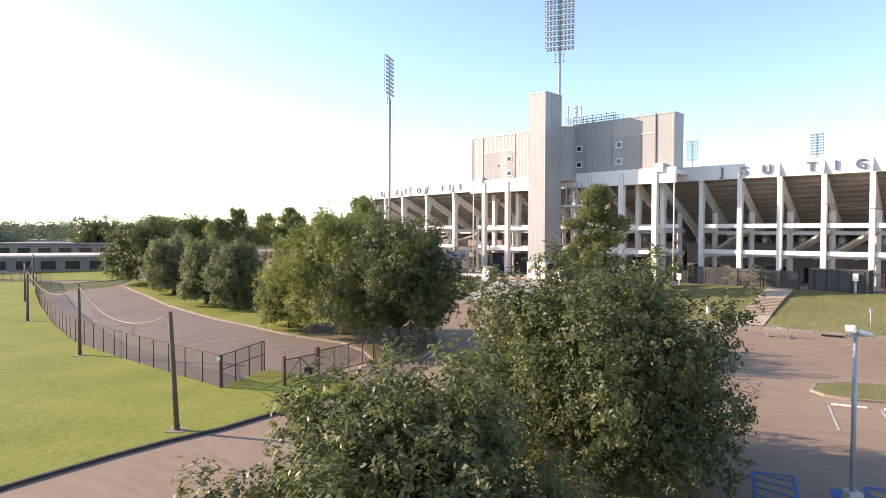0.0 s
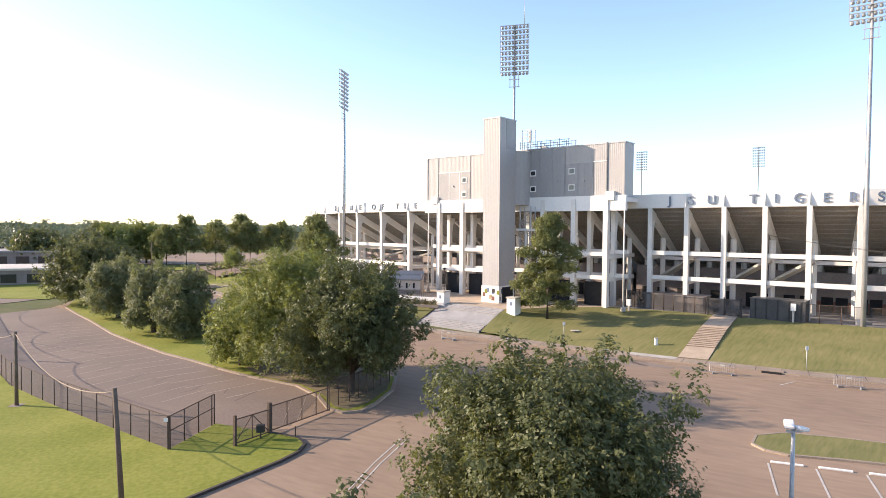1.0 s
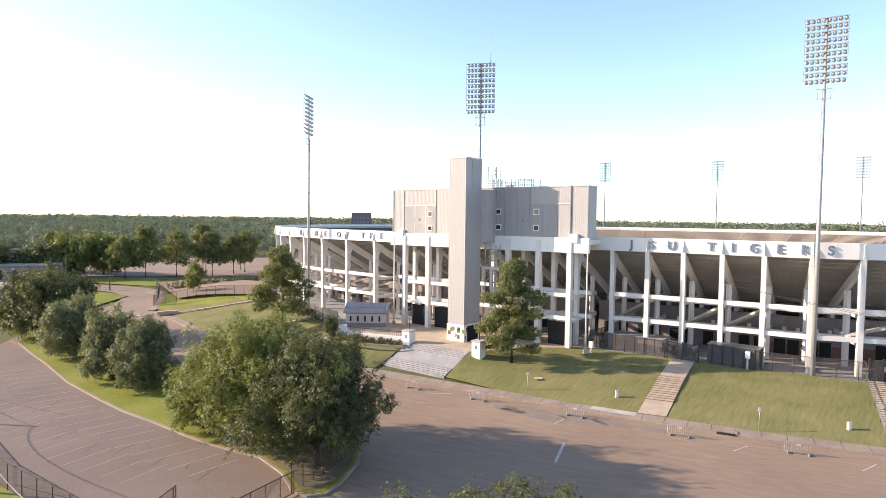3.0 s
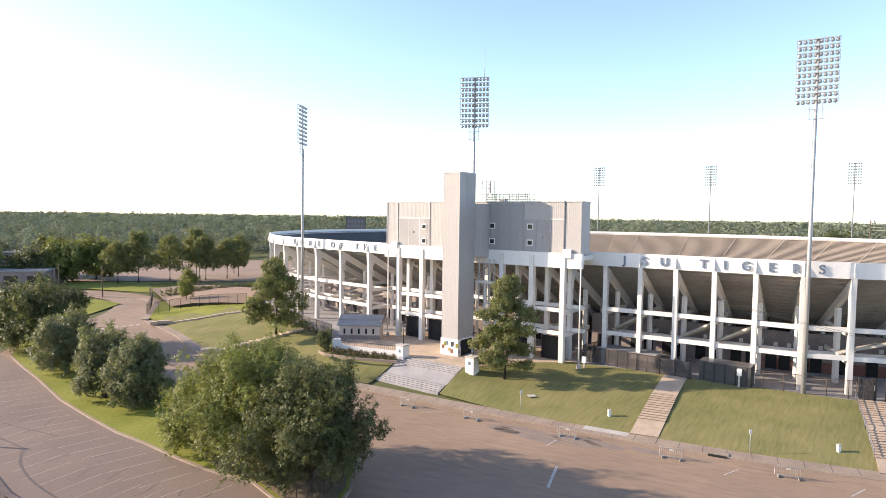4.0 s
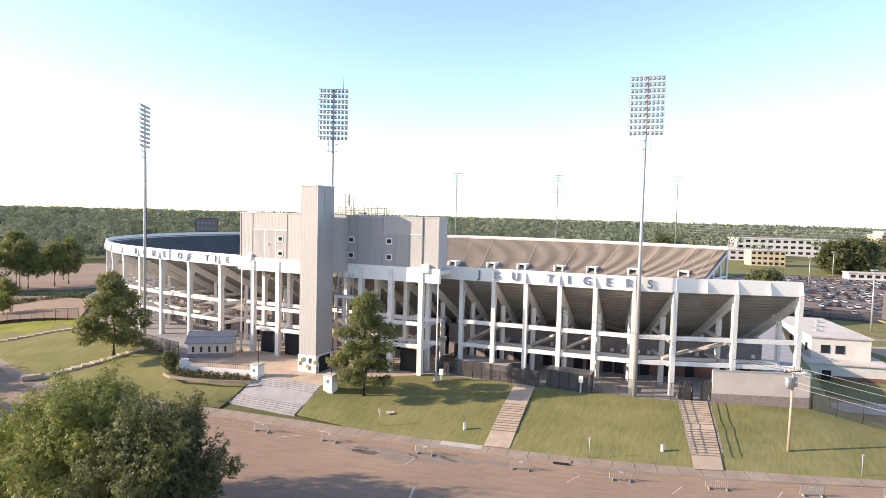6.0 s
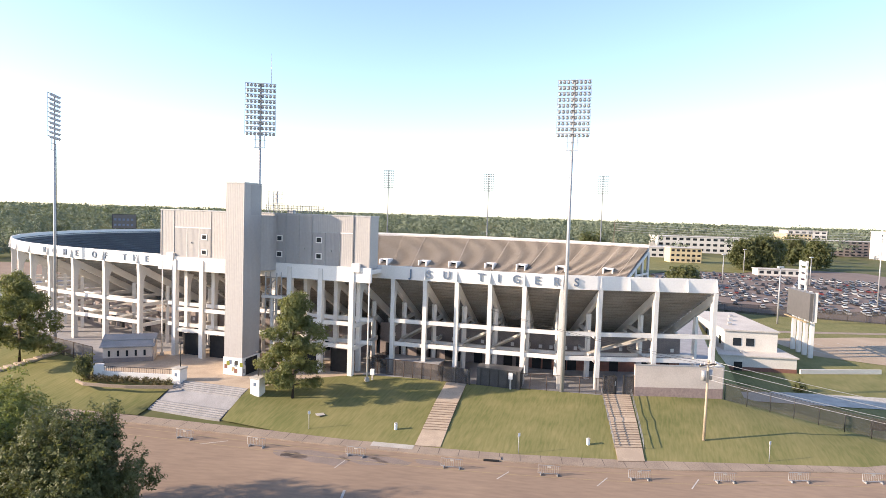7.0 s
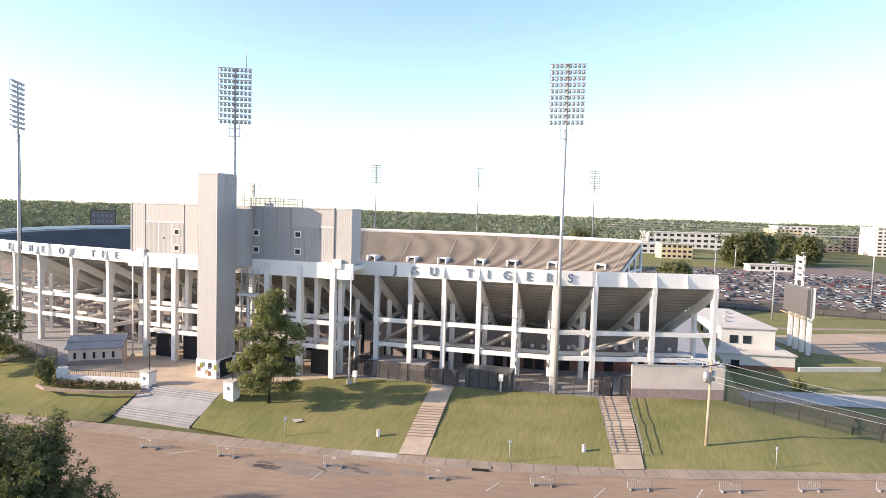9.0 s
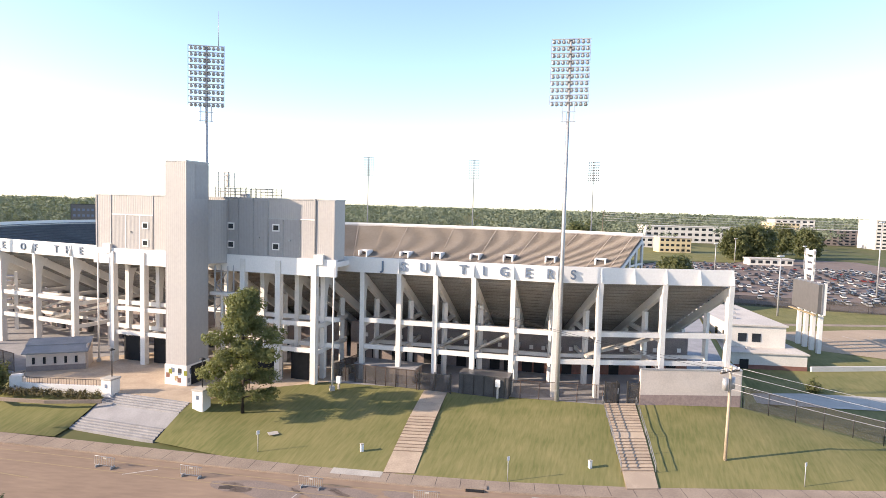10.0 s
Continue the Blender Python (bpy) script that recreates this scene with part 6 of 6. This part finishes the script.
# ------------------------------------------------------------ beyond the open end: annex, big screen, lots
annex = empty("annex_building", 92.0, 94.3, 0, -32.7, label="cream single-storey annex with brick base and flat roof", category="building")
part("low_wall", cbox(-10, 0, 0.9, 32, 20, 3.0), M_CREAM, annex)
part("brick_base", cbox(-10.05, -0.06, -0.5, 32.06, 19.9, 0.9), M_BRICK, annex)
part("low_roof", cbox(-10.3, -0.3, 3.0, 32.3, 20.2, 3.25), M_ROOF, annex)
part("upper_wall", cbox(19.5, 4.5, 3.25, 30.0, 30, 7.3), M_CREAM, annex)
part("upper_roof", cbox(19.2, 4.2, 7.3, 30.3, 30.3, 7.6), M_ROOF, annex)
part("upper_base", cbox(19.6, 20.3, -0.3, 29.9, 29.9, 3.2), M_CREAM, annex)
part("blue_roof", cbox(3, 9, 3.25, 18, 15, 4.6), M_LETTER, annex)
for x in (22.0, 24.6):
    part("window", cbox(x - 0.8, 4.42, 4.3, x + 0.8, 4.5, 5.9), M_GLASS, annex)
for y in (7, 11, 16):
    part("window", cbox(19.42, y - 0.6, 4.2, 19.5, y + 0.6, 5.8), M_GLASS, annex)
part("door", cbox(20.0, -0.1, -0.4, 21.6, -0.05, 1.9), M_DARK, annex)
for k in range(3):
    part("roof_unit", cbox(6 + k * 8, 2, 3.25, 6.8 + k * 8, 2.8, 3.7), M_STEEL, annex)
for k in range(3):
    part("roof_unit", cbox(22 + k * 2.2, 10 + k * 6, 7.6, 22.8 + k * 2.2, 11 + k * 6, 8.1), M_STEEL, annex)

screen = empty("big_screen", 138.5, 89.5, 0, 235, label="large dark video screen on white columns", category="scoreboard")
part("face", cbox(-6.0, -0.7, 8.6, 6.0, 0.0, 14.6), M_SCREENFACE, screen)
part("back_frame", cbox(-6.15, 0.0, 8.45, 6.15, 0.35, 14.75), M_DARKSTEEL, screen)
for x in (-6.0, -3.0, 0.0, 3.0, 6.0):
    part("back_strut", cbox(x - 0.12, 0.35, 8.2, x + 0.12, 0.9, 14.9), M_WHITE, screen)
for x in (-4.8, -1.6, 1.6, 4.8):
    part("leg", cbox(x - 0.4, 0.2, -0.2, x + 0.4, 1.0, 8.4, bevel=0.05), M_WHITE, screen)
for x in (-3.2, 0.2):
    part("upright", cbox(x - 0.2, 0.4, 14.8, x + 0.2, 0.8, 21.5), M_WHITE, screen)
for j in range(4):
    for x in (-2.9, -1.5, -0.1):
        part("speaker", cbox(x - 0.5, 0.3, 15.9 + j * 1.45, x + 0.5, 0.9, 16.9 + j * 1.45, bevel=0.1), M_GALV, screen)
part("catwalk", cbox(-6.1, -1.3, 8.1, 6.1, -0.7, 8.3), M_YELLOW, screen)


def patch(name, outline, z, material, label, category):
    bm = bmesh.new()
    fill(bm, [bm.verts.new((x, y, z)) for x, y in outline])
    return tagged(link(name, bm, material), label, category, kind="structure")


patch("lawn_east", [(84, 46), (96, 70), (88, 90), (140, 170), (205, 112), (230, 70), (140, 30), (100, 20)], 0.12, M_GRASS2, "dry green grass beyond the open end", "lawn")
patch("drive_east", [(86, 72.5), (90, 74.6), (104, 68.5), (122, 57), (150, 36), (146, 33), (117, 51.5), (100, 62.5)], 0.2, M_CONC, "pale concrete drive past the annex", "drive")
patch("practice_lot", [(139, 86), (146, 104), (176, 96), (230, 66), (190, 40), (150, 66)], 0.17, M_TANLOT, "tan asphalt lot with faint stall lines", "car park")
for k in range(9):
    q = [(148 + k * 6, 99 - k * 2.6), (143 + k * 6, 84 - k * 2.6)]
    ob = pydata("lot_line", [(q[0][0], q[0][1], 0.2), (q[0][0] + 0.25, q[0][1], 0.2), (q[1][0] + 0.25, q[1][1], 0.2), (q[1][0], q[1][1], 0.2)], [(0, 1, 2, 3)], M_LINE)
    tagged(ob, "faint white line on the brown lot", "road marking", kind="structure")
patch("track_path", [(150, 112), (152, 114.5), (220, 84), (219, 82)], 0.16, M_PAVE, "tan path across the grass", "path")
lowwall = bmesh.new()
bar(lowwall, (119.5, 76.6, 0.5), (136, 70.5, 0.5), 0.4, 1.0)
tagged(link("garden_wall", lowwall, M_CREAM), "low cream wall along the annex lawn", "wall", kind="structure")
tree("shrub", "round dark shrub on the annex lawn", 107, 68.5, 0.1, 1.7, 1.3, 81, M_OAK, 1500, 0.15, trunk=0.05, low=0.02, clumps=10)
fence("park_fence", [(150, 170, 0.1), (176, 140, 0.1), (206, 108, 0.1), (236, 72, 0.1)], 3.2, 5.0, M_SCREEN, "dark screened fence before the big car park", M_BLACK)
patch("big_car_park", [(176, 150), (207, 110), (236, 74), (300, 70), (420, 230), (386, 270), (324, 246), (294, 268), (255, 251)], 0.16, M_LOT, "large asphalt car park full of cars", "car park")

PAINTS = [mat("car_" + n, c, tuple(v * 0.9 for v in c), 0.35, 3.0, spec=0.4) for n, c in (("white", (0.50, 0.49, 0.47)), ("silver", (0.33, 0.335, 0.34)), ("black", (0.03, 0.03, 0.035)), ("red", (0.17, 0.03, 0.028)), ("blue", (0.05, 0.07, 0.12)), ("grey", (0.15, 0.15, 0.16)))]


def car_shapes():
    body = bmesh.new()
    box(body, -2.25, -0.9, 0.28, 2.25, 0.9, 0.92, bevel=0.14)
    glass = bmesh.new()
    q = [glass.verts.new(c) for c in ((-1.75, -0.82, 0.9), (1.05, -0.82, 0.9), (1.05, 0.82, 0.9), (-1.75, 0.82, 0.9), (-1.25, -0.66, 1.42), (0.35, -0.66, 1.42), (0.35, 0.66, 1.42), (-1.25, 0.66, 1.42))]
    for f in ((0, 1, 5, 4), (1, 2, 6, 5), (2, 3, 7, 6), (3, 0, 4, 7), (4, 5, 6, 7)):
        glass.faces.new([q[i] for i in f])
    roof = bmesh.new()
    box(roof, -1.2, -0.66, 1.42, 0.32, 0.66, 1.48)
    wheel = bmesh.new()
    pipe(wheel, [(0, -0.1, 0), (0, 0.1, 0)], 0.32, 10)
    out = []
    for b, n in ((body, "body"), (glass, "cabin"), (roof, "roof"), (wheel, "wheel")):
        for v in b.verts:
            v.co *= 0.86
        me = bpy.data.meshes.new(n)
        b.to_mesh(me)
        b.free()
        out.append(me)
    out[1].materials.append(M_GLASS)
    out[3].materials.append(M_BLACK)
    return out


c_body, c_glass, c_roof, c_wheel = car_shapes()
paint_sets = []
for p in PAINTS:
    a, b = c_body.copy(), c_roof.copy()
    a.materials.append(p)
    b.materials.append(p)
    paint_sets.append((a, b))
CARNAMES = ("white", "silver", "black", "red", "blue", "grey")
rk = random.Random(21)
spots = []
A0, RA, RB = V(212, 112, 0.17), V(-0.66, 0.75, 0), V(0.75, 0.66, 0)
for row in range(22):
    for k in range(-22, 62):
        p = A0 + RB * (row * 7.4 + (3 if row % 2 else 0)) + RA * (k * 2.85)
        if p.x < 178 or p.x > 400 or p.y < 76 or p.y > 330:
            continue
        if (p.x - 176) * 0.75 + (p.y - 150) * 0.62 < 4 or (p.y - 70) < (p.x - 300) * 1.34:
            continue
        if p.y > (246 + (p.x - 324) * 0.38 if p.x > 324 else 268 - abs(p.x - 294) * (0.73 if p.x > 294 else 0.45)) - 3:
            continue
        if rk.random() < (0.66 if row % 3 else 0.3):
            spots.append(p)
spots.sort(key=lambda p: p.length)
rest_v, rest_f = {i: [] for i in range(6)}, {i: [] for i in range(6)}
for i, p in enumerate(spots):
    c = rk.choices(range(6), (18, 24, 24, 4, 6, 24))[0]
    rz = math.degrees(math.atan2(RB.y, RB.x)) + rk.uniform(-3, 3) + (180 if rk.random() < 0.4 else 0)
    if i < 150:
        root = empty("car", p.x, p.y, p.z, rz, label=CARNAMES[c] + " parked car in the crowded car park", category="car", group="parked cars")
        for n, me in (("body", paint_sets[c][0]), ("cabin", c_glass), ("roof", paint_sets[c][1])):
            new(n, me).parent = root
        for x, y in ((-1.4, -0.82), (1.4, -0.82), (-1.4, 0.82), (1.4, 0.82)):
            w = new("wheel", c_wheel)
            w.parent = root
            w.location = (x * 0.86, y * 0.86, 0.275)
    else:
        m = pose(p.x, p.y, p.z, 0, 0, rz)
        o = len(rest_v[c])
        pr = [(-2.2, -0.85, 0.3), (2.2, -0.85, 0.3), (2.2, 0.85, 0.3), (-2.2, 0.85, 0.3), (-2.2, -0.85, 0.9), (2.2, -0.85, 0.85), (2.2, 0.85, 0.85), (-2.2, 0.85, 0.9), (-1.7, -0.75, 0.9), (1.1, -0.75, 0.9), (1.1, 0.75, 0.9), (-1.7, 0.75, 0.9), (-1.2, -0.62, 1.45), (0.4, -0.62, 1.45), (0.4, 0.62, 1.45), (-1.2, 0.62, 1.45)]
        rest_v[c] += [m @ (Vector(v) * 0.86) for v in pr]
        for b in (0, 8):
            for f in ((0, 1, 5, 4), (1, 2, 6, 5), (2, 3, 7, 6), (3, 0, 4, 7), (4, 5, 6, 7)):
                rest_f[c].append(tuple(o + b + q for q in f))
for c in range(6):
    ob = pydata("parked_cars", rest_v[c], rest_f[c], PAINTS[c])
    ob.data.materials.append(M_GLASS)
    for k, f in enumerate(ob.data.polygons):
        f.material_index = 1 if 5 <= k % 10 < 9 else 0
    tagged(ob, "many " + CARNAMES[c] + " cars parked in far rows", "cars", kind="stuff")

for k, (x, y, rz, w, d, h, wm, lab, fl, bays) in enumerate((
        (330, 395, -30, 80, 26, 8, M_CREAM, "long white building beyond the trees", 2, 14), (455, 440, -30, 90, 30, 15, M_CREAM, "long pale building with rows of windows", 3, 14),
        (346, 322, -30, 22, 14, 10.5, M_TAN, "cream-yellow block among trees", 3, 6), (590, 400, -32, 24, 30, 21, M_TAN, "tan tower block with pale end", 6, 6),
        (612, 386, -32, 70, 30, 15, M_WALL, "broad brown office building", 5, 12), (620, 420, -32, 40, 20, 24, M_CREAM, "pale upper block behind the tan one", 6, 6),
        (612, 318, -35, 30, 30, 26, M_CREAM, "white and yellow high block", 8, 6), (640, 296, -35, 26, 26, 22, M_TAN, "yellow wing of the high block", 7, 4),
        (324, 236, -32, 24, 8, 3.6, M_CREAM, "low white shed beside the car park", 1, 6))):
    building("far_building", x, y, 0, rz, w, d, h, wm, M_ROOF, lab, fl, bays, "far buildings")
for x, y, h in ((172.5, 118.4, 17), (244, 129, 27), (262, 210, 14), (300, 190, 14), (330, 250, 14)):
    lp = empty("tall_lamp", x, y, 0.1, label="tall slender lamp mast by the car park", category="street lamp", group="tall lamps")
    bm = bmesh.new()
    pipe(bm, [(0, 0, 0), (0, 0, h)], [0.28, 0.14], 8)
    part("post", bm, M_STEEL, lp)
    part("head", cbox(-1.2, -0.3, h - 0.15, 1.2, 0.3, h + 0.15), M_FASCIA, lp)
for k in range(4):
    wire("far_cable", (300, 330, 22 + k * 1.6), (430, 190, 22 + k * 1.6), 1.5, 0.09, "far overhead cable beyond the car park")
patch("park_lawn", [(255, 252), (294, 268.5), (324.5, 246.6), (386, 270.5), (440, 300), (440, 420), (330, 420), (240, 330)], 0.3, M_GRASS2, "sloping park lawn beyond the car park", "lawn")
for k, (x, y, h, r) in enumerate(((227, 266, 20, 9), (236, 275, 17, 8), (347, 262, 19, 9), (358, 258, 21, 10), (371, 262, 20, 10), (364, 272, 18, 9), (230, 205, 7, 6), (420, 262, 18, 10), (436, 290, 18, 11))):
    tree("park_tree", "broad dark tree at the edge of the car park", x, y, 0.2, h, r, 90 + k, M_OAK, 9000, 0.7, low=0.1, clumps=50, group="park trees")

# land past the open end set lower and farther, scaled about the camera's eye
for x, y in ((300, 330), (430, 190)):
    cp = empty("cable_pole", x, y, 0, label="tall far pole carrying overhead cables", category="utility pole", group="cable poles")
    bm = bmesh.new()
    pipe(bm, [(0, 0, 0), (0, 0, 28)], [0.3, 0.2], 8)
    part("pole", bm, M_WOOD, cp)
# camera's eye at 8 s: its view stays the same while sizes grow
CAM_EYE = V(1.2, 1.4, 29.5)
LOWER = Matrix.Translation(CAM_EYE) @ Matrix.Scale(1.122, 4) @ Matrix.Translation(-CAM_EYE)
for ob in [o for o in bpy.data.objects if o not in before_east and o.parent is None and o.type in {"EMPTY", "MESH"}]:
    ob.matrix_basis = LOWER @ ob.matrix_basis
fence("drive_fence", [(78.6, 61.5, 3.6), (82.5, 55, 3.0), (86, 47, 2.4), (90, 38, 2.2), (95, 28, 2.0)], 2.6, 3.0, M_NET2, "dark screened chain-link fence beside the drive", M_BLACK)
fence("drive_fence", [(79.5, 66, 3.4), (84, 71, 0.5), (90, 78, -2.5)], 2.6, 3.0, M_SCREEN, "dark screened chain-link fence by the annex", M_BLACK)
brd = empty("notice_board", 90.5, 46.5, 0.6, -40, label="dark board on two posts by the fence", category="notice board")
part("board", cbox(-1.2, -0.05, 1.8, 1.2, 0.05, 3.2), M_BLACK, brd)
for dx in (-1, 1):
    part("post", cbox(dx - 0.07, -0.07, 0, dx + 0.07, 0.07, 1.8), M_BLACK, brd)

# ------------------------------------------------------------ woods to the horizon
rf = np.random.default_rng(123)


def woods(name, label, r0, r1, count, size, quads, leaf, az0, az1, zlift=0.0):
    """A wood: crowns of leaf pieces in uneven clumps."""
    V4 = []
    n = 0
    while n < count:
        r = math.sqrt(r0 * r0 + rf.random() * (r1 * r1 - r0 * r0))
        a = az0 + rf.random() * (az1 - az0)
        x, y = r * math.sin(a), r * math.cos(a)
        if -60 < x < 190 and y < 290:
            continue
        if x > 120 and y < 480 and x < 520 and noise.noise(V(x * 0.008, y * 0.008, 3.0)) < (0.18 if x < 190 or y > 440 else 0.6):
            n += 0.4
            continue
        if -135 < x < 0 and y < 345:
            continue
        if x < 0 and y < 240 and x > -300:
            continue
        if noise.noise(V(x * 0.006, y * 0.006, 0.5)) < -0.22:
            n += 0.3
            continue
        n += 1
        s = size * (0.75 + 0.6 * rf.random())
        h = 8.5 + 11 * rf.random() ** 1.2 + 3.0 * noise.noise(V(x * 0.01, y * 0.01, 9))
        blobs = [(x, y, h * 0.62 + zlift, s * 0.72, h * 0.36)]
        for k in range(5):
            b = k * 1.257 + rf.random()
            blobs.append((x + math.cos(b) * s * 0.6, y + math.sin(b) * s * 0.6, h * (0.38 + 0.34 * rf.random()) + zlift, s * (0.3 + 0.16 * rf.random()), h * 0.2))
        V4.append(leaves(rf, blobs, quads, leaf, 0.2, 0.0, 4, 0.18, 0.6, -0.25))
    root = empty(name, label=label, category="woods", kind="stuff")
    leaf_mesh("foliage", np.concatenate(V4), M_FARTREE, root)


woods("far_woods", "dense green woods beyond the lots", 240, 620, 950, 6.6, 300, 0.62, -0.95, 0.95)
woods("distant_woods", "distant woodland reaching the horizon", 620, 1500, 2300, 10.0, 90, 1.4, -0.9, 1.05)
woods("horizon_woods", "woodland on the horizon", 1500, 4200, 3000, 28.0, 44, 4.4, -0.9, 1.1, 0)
